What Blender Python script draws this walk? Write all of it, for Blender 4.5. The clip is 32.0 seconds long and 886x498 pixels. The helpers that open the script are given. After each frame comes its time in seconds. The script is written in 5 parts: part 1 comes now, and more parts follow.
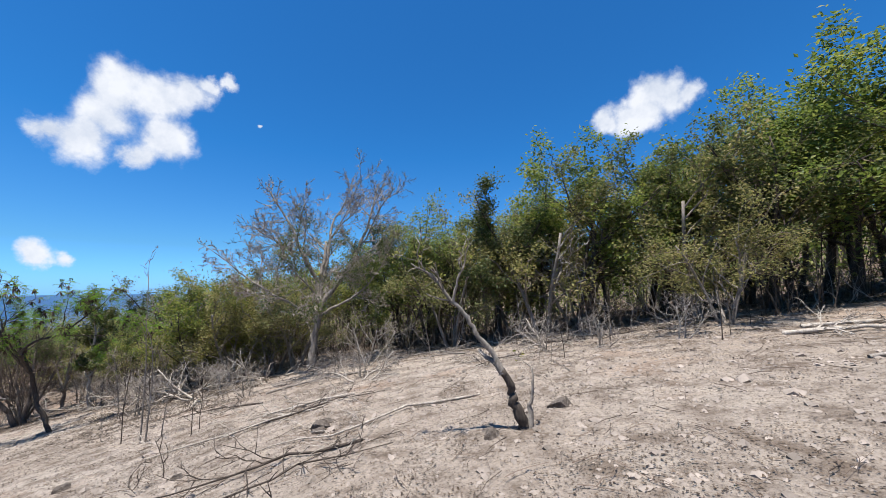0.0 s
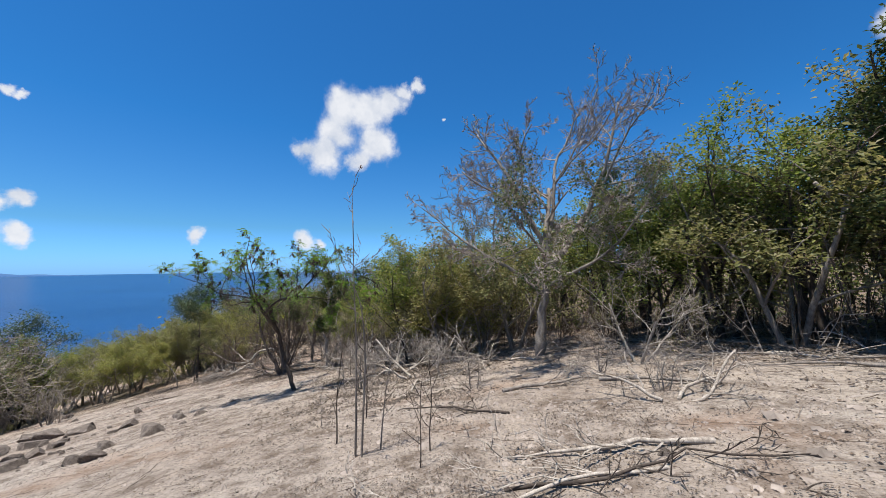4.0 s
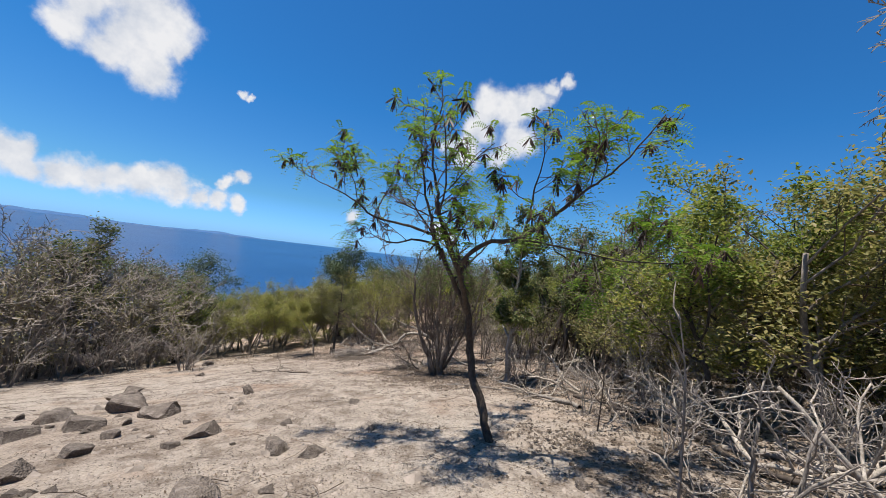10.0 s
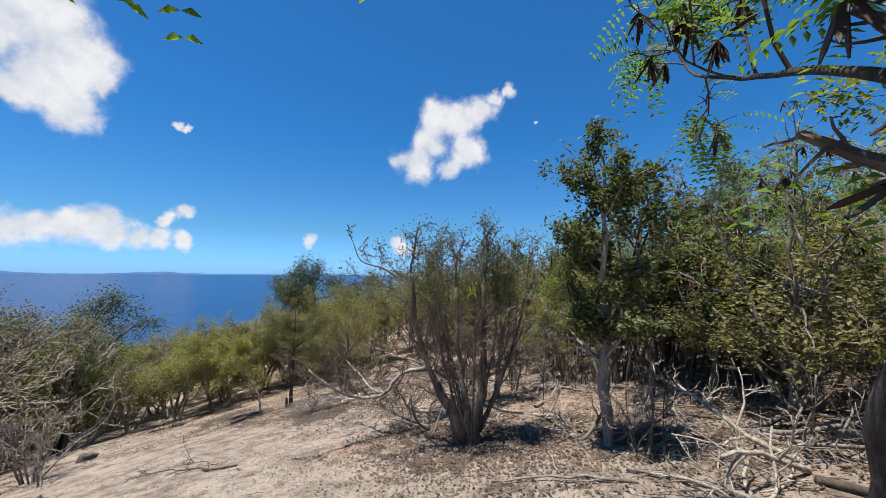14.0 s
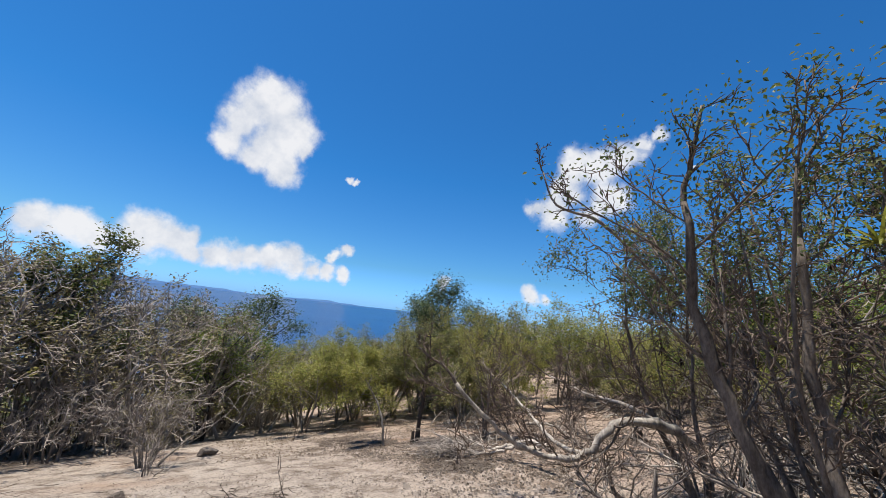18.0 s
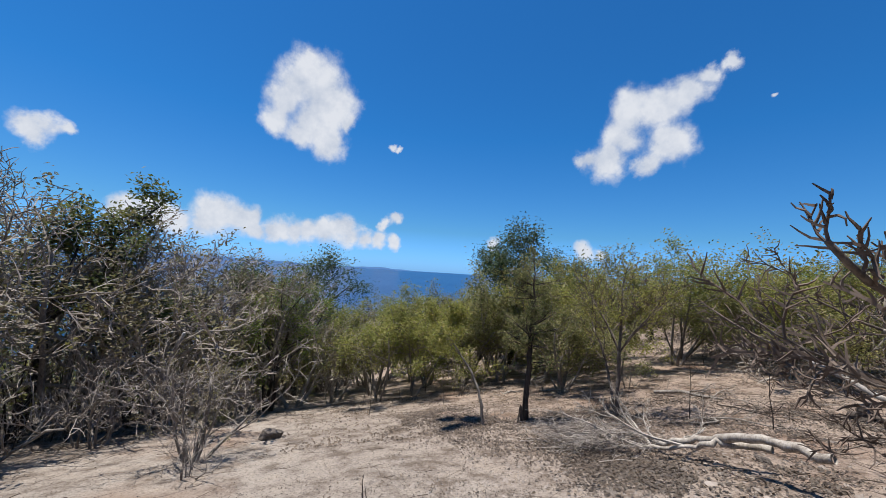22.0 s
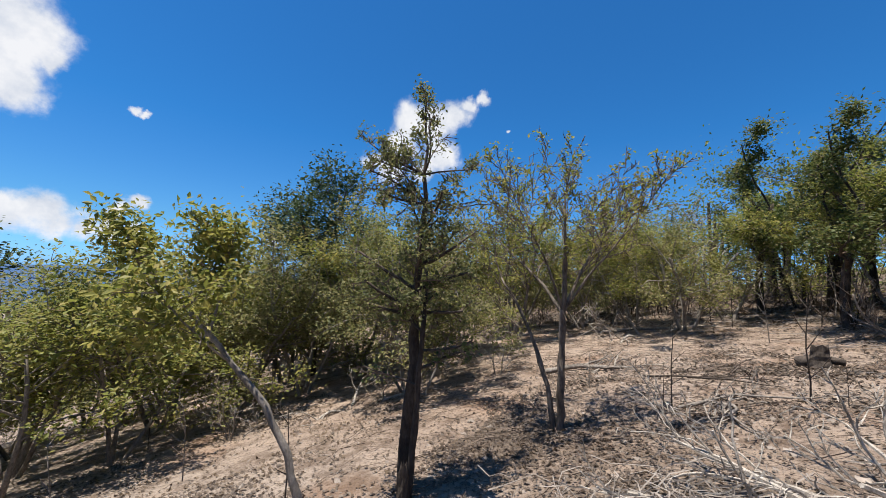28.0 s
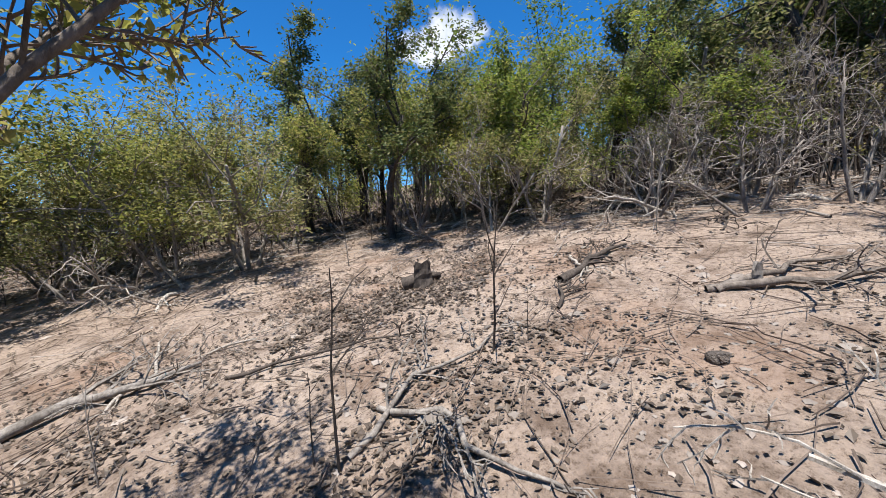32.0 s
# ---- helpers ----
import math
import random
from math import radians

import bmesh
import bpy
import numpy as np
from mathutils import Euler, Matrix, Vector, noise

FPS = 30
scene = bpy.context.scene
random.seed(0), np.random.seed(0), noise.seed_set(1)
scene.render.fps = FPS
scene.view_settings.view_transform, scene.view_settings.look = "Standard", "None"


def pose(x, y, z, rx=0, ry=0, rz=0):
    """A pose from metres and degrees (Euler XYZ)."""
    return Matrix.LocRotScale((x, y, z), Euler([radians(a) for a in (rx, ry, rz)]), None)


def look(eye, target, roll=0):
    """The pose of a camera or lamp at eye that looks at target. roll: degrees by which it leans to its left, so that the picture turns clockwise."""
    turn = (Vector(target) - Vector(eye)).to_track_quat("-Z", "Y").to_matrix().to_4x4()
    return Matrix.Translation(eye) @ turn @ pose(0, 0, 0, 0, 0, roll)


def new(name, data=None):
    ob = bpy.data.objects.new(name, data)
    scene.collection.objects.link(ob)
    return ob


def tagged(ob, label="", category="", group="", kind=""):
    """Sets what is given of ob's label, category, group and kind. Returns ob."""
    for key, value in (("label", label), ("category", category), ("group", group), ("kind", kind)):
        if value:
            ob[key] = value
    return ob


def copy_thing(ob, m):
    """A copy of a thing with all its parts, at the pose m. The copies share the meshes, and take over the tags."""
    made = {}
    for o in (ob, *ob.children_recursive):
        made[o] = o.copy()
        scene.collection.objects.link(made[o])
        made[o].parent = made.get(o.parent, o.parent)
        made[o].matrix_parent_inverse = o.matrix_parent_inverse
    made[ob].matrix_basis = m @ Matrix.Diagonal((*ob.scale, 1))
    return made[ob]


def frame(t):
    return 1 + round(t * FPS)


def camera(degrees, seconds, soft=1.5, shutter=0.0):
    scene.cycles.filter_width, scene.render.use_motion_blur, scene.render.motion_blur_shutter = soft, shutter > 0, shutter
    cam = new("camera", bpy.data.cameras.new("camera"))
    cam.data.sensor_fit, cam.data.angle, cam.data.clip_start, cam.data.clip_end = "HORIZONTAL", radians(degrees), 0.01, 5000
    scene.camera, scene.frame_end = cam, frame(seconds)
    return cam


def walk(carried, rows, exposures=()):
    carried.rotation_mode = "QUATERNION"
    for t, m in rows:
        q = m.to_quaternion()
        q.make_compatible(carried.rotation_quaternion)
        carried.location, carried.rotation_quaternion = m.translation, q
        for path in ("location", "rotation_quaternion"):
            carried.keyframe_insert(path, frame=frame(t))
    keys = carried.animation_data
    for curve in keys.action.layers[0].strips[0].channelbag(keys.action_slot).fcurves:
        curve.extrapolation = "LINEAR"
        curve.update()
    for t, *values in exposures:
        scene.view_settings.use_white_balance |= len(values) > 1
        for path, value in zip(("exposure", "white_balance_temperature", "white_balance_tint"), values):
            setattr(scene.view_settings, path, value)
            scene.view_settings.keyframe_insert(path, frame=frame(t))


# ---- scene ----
cam = camera(100.33, 32.0, 0.8)

# The walk: seconds, place in metres, heading (to the left of +y), pitch, lean
ROWS = (
    (0.0, 0.000, 0.000, 0.000, 0.34, 5.96, -0.53),
    (0.5, -0.207, 0.202, -0.039, 8.79, 5.24, 0.27),
    (1.0, -0.368, 0.510, -0.112, 13.90, 0.61, -0.60),
    (1.5, -0.607, 0.794, -0.113, 20.95, 3.84, 0.42),
    (2.0, -0.912, 1.195, -0.200, 20.29, 0.16, 1.07),
    (2.5, -1.308, 1.667, -0.243, 28.46, 2.04, -2.85),
    (3.0, -1.699, 2.170, -0.395, 35.19, 5.27, -0.29),
    (3.5, -2.057, 2.727, -0.423, 27.51, 2.98, -0.59),
    (5.5, -3.266, 4.729, -0.702, 32.85, 1.56, 1.55),
    (6.0, -3.642, 4.988, -0.792, 38.56, 1.01, 1.24),
    (6.5, -4.140, 5.066, -0.812, 49.90, 0.53, -1.68),
    (7.0, -4.805, 5.303, -0.901, 56.54, 2.63, -1.84),
    (7.5, -5.535, 5.518, -1.122, 56.51, 2.70, -0.69),
    (8.0, -6.294, 5.738, -1.254, 50.10, 3.58, -2.44),
    (8.5, -6.967, 5.952, -1.356, 59.69, -0.06, -2.45),
    (9.0, -7.493, 6.180, -1.399, 58.92, -0.54, -0.46),
    (9.5, -7.877, 6.495, -1.479, 49.13, 2.69, 2.89),
    (10.0, -8.295, 6.847, -1.604, 47.35, 1.36, 7.19),
    (10.5, -8.757, 7.310, -1.642, 49.12, 0.24, 5.78),
    (11.0, -9.276, 7.673, -1.685, 44.15, 1.33, 1.83),
    (11.5, -9.720, 7.996, -1.767, 45.80, 4.46, -0.16),
    (12.0, -10.386, 8.267, -1.906, 42.80, 7.89, 2.02),
    (12.5, -10.952, 8.556, -2.037, 39.08, 3.98, 2.90),
    (13.0, -11.270, 8.850, -2.141, 38.28, 3.03, 3.13),
    (13.5, -11.815, 9.114, -2.185, 41.91, 3.75, 3.52),
    (14.0, -12.252, 9.402, -2.222, 41.69, 3.71, 0.66),
    (14.5, -12.629, 9.655, -2.402, 43.62, 5.62, 2.66),
    (16.5, -14.053, 10.438, -3.114, 49.21, 10.45, -1.18),
    (17.0, -14.493, 10.620, -3.142, 52.76, 4.40, -0.75),
    (17.5, -14.855, 10.707, -3.235, 60.06, 7.26, 0.93),
    (18.0, -15.189, 10.763, -3.305, 62.29, 9.63, 6.63),
    (18.5, -15.513, 10.815, -3.366, 59.64, 4.59, 5.56),
    (19.0, -15.877, 10.844, -3.427, 63.31, 1.11, 4.09),
    (19.5, -16.238, 10.811, -3.518, 62.29, 3.56, 3.61),
    (20.0, -16.672, 10.899, -3.573, 62.29, 6.61, 1.48),
    (20.5, -17.130, 10.976, -3.591, 64.45, 7.73, 3.93),
    (21.0, -17.504, 11.002, -3.631, 63.72, 6.42, 4.30),
    (21.5, -17.843, 11.044, -3.759, 71.74, 5.40, 4.34),
    (22.0, -18.169, 11.084, -3.851, 69.26, 3.20, 3.72),
    (22.5, -18.607, 11.123, -3.960, 70.06, 4.53, 1.02),
    (23.0, -19.092, 11.137, -4.071, 70.87, 4.16, 1.77),
    (23.5, -19.579, 11.181, -4.181, 65.54, -0.13, -0.22),
    (24.0, -20.087, 11.330, -4.283, 64.71, 2.35, 1.22),
    (24.5, -20.512, 11.329, -4.455, 57.48, 6.97, 0.82),
    (25.0, -20.845, 11.528, -4.570, 45.16, 4.62, -1.38),
    (25.5, -21.176, 11.683, -4.597, 42.55, 1.27, 0.98),
    (26.0, -21.536, 11.799, -4.676, 41.94, 0.46, 1.29),
    (26.5, -21.910, 12.153, -4.795, 38.89, -0.73, 3.51),
    (28.5, -23.046, 13.527, -5.050, 34.20, 6.02, -0.24),
    (29.0, -23.305, 13.824, -5.044, 19.08, -0.17, -0.89),
    (29.5, -23.592, 14.149, -4.851, 9.27, -0.53, -3.48),
    (30.0, -23.842, 14.529, -4.845, 2.34, -4.71, -4.88),
    (30.5, -23.945, 15.071, -4.906, -3.87, -1.53, -1.51),
    (31.0, -23.898, 15.565, -4.975, -19.79, -1.66, -3.11),
    (31.5, -23.731, 16.073, -5.097, -28.34, -4.27, -5.42),
    (32.0, -23.590, 16.576, -5.156, -28.53, -5.89, -2.22),
)


def pose_of(x, y, z, yaw, pitch, lean):
    return pose(x, y, z, 0, 0, yaw) @ pose(0, 0, 0, 90 + pitch) @ pose(0, 0, 0, 0, 0, lean)


walk(cam, [(row[0], pose_of(*row[1:])) for row in ROWS], exposures=(
    (0.0, 0.88, 6300, 10), (3.0, 0.77, 6400, 10), (6.0, 0.70, 6400, 10), (11.0, 0.73, 6650, 10), (17.0, 0.76, 6550, 10), (20.0, 0.68, 6450, 10), (22.0, 0.57, 6250, 10),
    (26.0, 0.54, 6300, 10), (29.0, 0.95, 6600, 10), (32.0, 1.02, 6150, 10)))

# ---- world, sun ----
SUN_AZ, SUN_EL = -140.0, 78.0     # degrees clockwise from +y, and above the horizon

world = bpy.data.worlds.new("world")
scene.world = world
world.use_nodes = True
wn, wl = world.node_tree.nodes, world.node_tree.links
wn.clear()


def wnode(kind, **values):
    n = wn.new(kind)
    for k, v in values.items():
        n.inputs[int(k[1:])].default_value = v
    return n


def heading(az, el):
    a, e = radians(az), radians(el)
    return (-math.sin(a) * math.cos(e), math.cos(a) * math.cos(e), math.sin(e))


sky = wn.new("ShaderNodeTexSky")
sky.sky_type = "NISHITA"
sky.sun_disc = False
sky.sun_elevation, sky.sun_rotation = radians(SUN_EL), radians(SUN_AZ)
sky.altitude, sky.air_density, sky.dust_density, sky.ozone_density = 60, 1.0, 0.25, 3.0

# fair-weather cumulus: puffs as heading, height above the horizon and radius
CLOUD_BIG = ((93.2, 24.4, .047), (94.3, 22.0, .047), (90.1, 24.8, .066), (88.3, 22.7, .062), (89.6, 19.9, .062),
             (87.7, 16.8, .045), (94.9, 19.4, .035), (90.7, 27.6, .016), (91.5, 17.9, .037), (85.6, 20.6, .019))
CLOUD_TAILED = ((43.0, 22.7, .048), (39.0, 22.9, .047), (43.9, 19.8, .042), (45.6, 16.9, .05), (38.3, 18.2, .048),
                (35.9, 24.2, .039), (33.7, 25.8, .019), (31.2, 26.6, .017), (48.1, 16.7, .026), (40.7, 16.1, .028),
                (27.6, 22.3, .007), (77.9, 18.3, .010), (76.9, 18.2, .008))
CLOUD_BANK = ((110.4, 4.2, .032), (107.9, 4.9, .029), (105.6, 4.2, .033), (102.0, 5.1, .040), (98.1, 5.0, .039),
              (96.5, 6.1, .027), (93.6, 4.6, .032), (89.3, 4.4, .033), (84.5, 5.3, .035), (83.8, 4.1, .031),
              (91.4, 4.2, .032), (86.8, 4.5, .034), (81.6, 4.0, .026), (96.0, 4.4, .03), (100.2, 4.6, .036), (79.3, 4.0, .023), (76.6, 3.9, .018), (77.2, 7.6, .020), (78.9, 6.3, .017))
CLOUD_UPHILL = ((-24.3, 22.8, .030), (-27.3, 22.3, .033), (-31.0, 25.0, .038), (-32.9, 24.1, .038), (-35.1, 23.6, .022),
                (-29.5, 23.2, .032), (48.3, 3.0, .019), (45.4, 3.0, .013))
CLOUD_SMALL = ((61.6, 4.4, .017), (48.5, 3.6, .024), (45.9, 3.2, .018), (116.9, 12.6, .022), (118.1, 11.8, .026), (115.5, 12.5, .016))

coord = wn.new("ShaderNodeTexCoord")
ripple = wnode("ShaderNodeTexNoise", i2=10.0, i3=6.0, i4=0.6)
wl.new(coord.outputs["Generated"], ripple.inputs["Vector"])
centre = wn.new("ShaderNodeVectorMath")
centre.operation = "SUBTRACT"
centre.inputs[1].default_value = (0.5, 0.5, 0.5)
wl.new(ripple.outputs["Color"], centre.inputs[0])
bend = wn.new("ShaderNodeVectorMath")
bend.operation = "SCALE"
bend.inputs["Scale"].default_value = 0.085
wl.new(centre.outputs[0], bend.inputs[0])
spot = wn.new("ShaderNodeVectorMath")
wl.new(coord.outputs["Generated"], spot.inputs[0])
wl.new(bend.outputs[0], spot.inputs[1])
most = None
for az, el, r in (*CLOUD_BIG, *CLOUD_TAILED, *CLOUD_BANK, *CLOUD_UPHILL, *CLOUD_SMALL):
    far = wn.new("ShaderNodeVectorMath")
    far.operation = "DISTANCE"
    far.inputs[1].default_value = heading(az, el)
    wl.new(spot.outputs[0], far.inputs[0])
    fall = wn.new("ShaderNodeMath")
    fall.operation = "MULTIPLY_ADD"
    fall.inputs[1].default_value, fall.inputs[2].default_value = -0.72 / r, 1.0
    wl.new(far.outputs["Value"], fall.inputs[0])
    if most is None:
        most = fall
        continue
    top = wn.new("ShaderNodeMath")
    top.operation = "SMOOTH_MAX"
    top.inputs[2].default_value = 0.35
    wl.new(most.outputs[0], top.inputs[0])
    wl.new(fall.outputs[0], top.inputs[1])
    most = top
fine = wnode("ShaderNodeTexNoise", i2=15.0, i3=6.0, i4=0.6)
wl.new(coord.outputs["Generated"], fine.inputs["Vector"])
rag = wn.new("ShaderNodeMath")
rag.operation = "MULTIPLY_ADD"
rag.inputs[1].default_value, rag.inputs[2].default_value = 1.0, -0.52
wl.new(fine.outputs["Fac"], rag.inputs[0])
thick = wn.new("ShaderNodeMath")
wl.new(most.outputs[0], thick.inputs[0])
wl.new(rag.outputs[0], thick.inputs[1])
cover = wn.new("ShaderNodeMapRange")
cover.interpolation_type = "SMOOTHSTEP"
cover.inputs[1].default_value, cover.inputs[2].default_value, cover.inputs[3].default_value, cover.inputs[4].default_value = 0.02, 0.62, 0.0, 0.97
wl.new(thick.outputs[0], cover.inputs[0])
body = wn.new("ShaderNodeValToRGB")
body.color_ramp.elements[0].position, body.color_ramp.elements[0].color = 0.30, (6.6, 7.2, 8.3, 1)
body.color_ramp.elements[1].position, body.color_ramp.elements[1].color = 0.62, (9.7, 9.8, 10.1, 1)
wl.new(fine.outputs["Fac"], body.inputs[0])
deep = wn.new("ShaderNodeMix")
deep.data_type, deep.blend_type = "RGBA", "MULTIPLY"
deep.inputs["Factor"].default_value = 1.0
wl.new(sky.outputs[0], deep.inputs["A"])
split = wn.new("ShaderNodeSeparateXYZ")
wl.new(coord.outputs["Generated"], split.inputs[0])
clear = wn.new("ShaderNodeValToRGB")
clear.color_ramp.elements[0].position, clear.color_ramp.elements[0].color = 0.0, (0.50, 1.15, 2.6, 1)
clear.color_ramp.elements[1].position, clear.color_ramp.elements[1].color = 0.34, (0.24, 0.91, 1.47, 1)
low_sky = clear.color_ramp.elements.new(0.10)
low_sky.color = (0.43, 0.94, 1.42, 1)
wl.new(split.outputs["Z"], clear.inputs[0])
wl.new(clear.outputs[0], deep.inputs["B"])
mixed = wn.new("ShaderNodeMix")
mixed.data_type = "RGBA"
wl.new(cover.outputs[0], mixed.inputs["Factor"])
wl.new(deep.outputs["Result"], mixed.inputs["A"])
wl.new(body.outputs[0], mixed.inputs["B"])
back = wn.new("ShaderNodeBackground")
back.inputs["Strength"].default_value = 0.054
wl.new(mixed.outputs["Result"], back.inputs["Color"])
wout = wn.new("ShaderNodeOutputWorld")
wl.new(back.outputs[0], wout.inputs["Surface"])

sun = new("sun", bpy.data.lights.new("sun", "SUN"))
sun.data.energy, sun.data.angle, sun.data.color = 5.0, radians(0.53), (1.0, 0.94, 0.85)
sun.matrix_world = look((0, 0, 40), tuple(c - s for c, s in zip((0, 0, 40), heading(-SUN_AZ, SUN_EL))))

# ---- materials ----


def material(name, rough=0.9):
    m = bpy.data.materials.new(name)
    m.use_nodes = True
    p = m.node_tree.nodes["Principled BSDF"]
    p.inputs["Roughness"].default_value = rough
    p.inputs["Specular IOR Level"].default_value = 0.2
    return m, m.node_tree.nodes, m.node_tree.links, p


def ramp(nodes, *stops):
    r = nodes.new("ShaderNodeValToRGB")
    while len(r.color_ramp.elements) < len(stops):
        r.color_ramp.elements.new(0.5)
    for e, (at, c) in zip(r.color_ramp.elements, stops):
        e.position, e.color = at, (*c, 1)
    return r


def noise_tex(nodes, links, scale, detail=6.0, rough=0.6, where=None):
    n = nodes.new("ShaderNodeTexNoise")
    n.inputs["Scale"].default_value, n.inputs["Detail"].default_value, n.inputs["Roughness"].default_value = scale, detail, rough
    if where is not None:
        links.new(where, n.inputs["Vector"])
    return n


def blend(nodes, links, fac, a, b, kind="MIX"):
    m = nodes.new("ShaderNodeMix")
    m.data_type, m.blend_type = "RGBA", kind
    if isinstance(fac, float):
        m.inputs["Factor"].default_value = fac
    else:
        links.new(fac, m.inputs["Factor"])
    for key, c in (("A", a), ("B", b)):
        if isinstance(c, tuple):
            m.inputs[key].default_value = (*c, 1)
        else:
            links.new(c, m.inputs[key])
    return m.outputs["Result"]


def bumped(nodes, links, p, height, strength, dist):
    b = nodes.new("ShaderNodeBump")
    b.inputs["Strength"].default_value, b.inputs["Distance"].default_value = strength, dist
    links.new(height, b.inputs["Height"])
    links.new(b.outputs[0], p.inputs["Normal"])


def soil_material():
    m, n, l, p = material("dry_soil", 0.95)
    where = n.new("ShaderNodeNewGeometry").outputs["Position"]
    broad = noise_tex(n, l, 0.22, 5, 0.55, where)
    tone = ramp(n, (0.30, (0.322, 0.268, 0.222)), (0.46, (0.371, 0.317, 0.268)), (0.60, (0.407, 0.357, 0.308)), (0.74, (0.361, 0.321, 0.282)))
    l.new(broad.outputs["Fac"], tone.inputs[0])
    mid = noise_tex(n, l, 2.3, 7, 0.68, where)
    dirt = ramp(n, (0.36, (0.50, 0.46, 0.43)), (0.53, (1, 1, 1)), (0.72, (1.12, 1.10, 1.06)))
    l.new(mid.outputs["Fac"], dirt.inputs[0])
    grain = noise_tex(n, l, 26.0, 6, 0.75, where)
    grit = ramp(n, (0.36, (0.45, 0.41, 0.38)), (0.46, (0.90, 0.895, 0.885)), (0.62, (1.12, 1.11, 1.10)))
    l.new(grain.outputs["Fac"], grit.inputs[0])
    c = blend(n, l, 1.0, tone.outputs[0], dirt.outputs[0], "MULTIPLY")
    c = blend(n, l, 1.0, c, grit.outputs[0], "MULTIPLY")
    v = n.new("ShaderNodeTexVoronoi")
    v.inputs["Scale"].default_value = 17.0
    l.new(where, v.inputs["Vector"])
    spot_on = ramp(n, (0.08, (0.55, 0.51, 0.48)), (0.19, (1, 1, 1)))
    l.new(v.outputs["Distance"], spot_on.inputs[0])
    sparse = ramp(n, (0.48, (0, 0, 0)), (0.56, (1, 1, 1)))
    l.new(mid.outputs["Fac"], sparse.inputs[0])
    c = blend(n, l, 1.0, c, blend(n, l, sparse.outputs[0], spot_on.outputs[0], (1.0, 1.0, 1.0)), "MULTIPLY")
    v2 = n.new("ShaderNodeTexVoronoi")
    v2.inputs["Scale"].default_value = 46.0
    l.new(where, v2.inputs["Vector"])
    stone = ramp(n, (0.0, (0.46, 0.42, 0.39)), (0.25, (0.80, 0.78, 0.76)), (0.45, (1.0, 1.0, 1.0)), (0.9, (1.12, 1.11, 1.09)))
    l.new(v2.outputs["Color"], stone.inputs[0])
    shape = ramp(n, (0.22, (1, 1, 1)), (0.34, (0, 0, 0)))
    l.new(v2.outputs["Distance"], shape.inputs[0])
    c = blend(n, l, 1.0, c, blend(n, l, shape.outputs[0], (1.0, 1.0, 1.0), stone.outputs[0]), "MULTIPLY")
    red = noise_tex(n, l, 0.45, 3, 0.5, where)
    rr = ramp(n, (0.58, (0, 0, 0)), (0.72, (0.5, 0.5, 0.5)))
    l.new(red.outputs["Fac"], rr.inputs[0])
    c = blend(n, l, rr.outputs[0], c, (0.29, 0.18, 0.115))
    # ruddier earth on the last slope
    xyz = n.new("ShaderNodeSeparateXYZ")
    l.new(where, xyz.inputs[0])
    far_side = n.new("ShaderNodeMath")
    far_side.operation = "MULTIPLY_ADD"
    far_side.inputs[1].default_value = 3.4
    l.new(broad.outputs["Fac"], far_side.inputs[0])
    l.new(xyz.outputs["Y"], far_side.inputs[2])
    span = n.new("ShaderNodeMapRange")
    span.inputs["From Min"].default_value, span.inputs["From Max"].default_value, span.inputs["To Max"].default_value = 14.0, 19.0, 0.6
    l.new(far_side.outputs[0], span.inputs["Value"])
    c = blend(n, l, span.outputs[0], c, blend(n, l, 1.0, c, (0.98, 0.83, 0.74), "MULTIPLY"))
    # brown leaf mould under the upper wood, uneven border, with tree shade painted in
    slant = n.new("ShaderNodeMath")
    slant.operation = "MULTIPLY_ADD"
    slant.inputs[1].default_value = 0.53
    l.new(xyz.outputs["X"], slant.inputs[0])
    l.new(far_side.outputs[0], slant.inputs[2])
    mould_shade = n.new("ShaderNodeMapRange")
    mould_shade.inputs["From Min"].default_value, mould_shade.inputs["From Max"].default_value, mould_shade.inputs["To Max"].default_value = 12.9, 17.4, 0.9
    l.new(slant.outputs[0], mould_shade.inputs["Value"])
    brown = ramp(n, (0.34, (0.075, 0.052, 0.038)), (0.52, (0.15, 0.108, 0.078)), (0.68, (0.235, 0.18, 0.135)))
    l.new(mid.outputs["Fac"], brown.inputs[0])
    c = blend(n, l, mould_shade.outputs[0], c, brown.outputs[0])
    l.new(c, p.inputs["Base Color"])
    both = n.new("ShaderNodeMath")
    both.operation = "MULTIPLY_ADD"
    both.inputs[1].default_value = 2.0
    l.new(mid.outputs["Fac"], both.inputs[0])
    l.new(grain.outputs["Fac"], both.inputs[2])
    clods = noise_tex(n, l, 8.5, 5, 0.7, where)
    lumpy = n.new("ShaderNodeMath")
    lumpy.operation = "MULTIPLY_ADD"
    lumpy.inputs[1].default_value = 1.2
    l.new(clods.outputs["Fac"], lumpy.inputs[0])
    l.new(both.outputs[0], lumpy.inputs[2])
    bumped(n, l, p, lumpy.outputs[0], 0.75, 0.085)
    return m


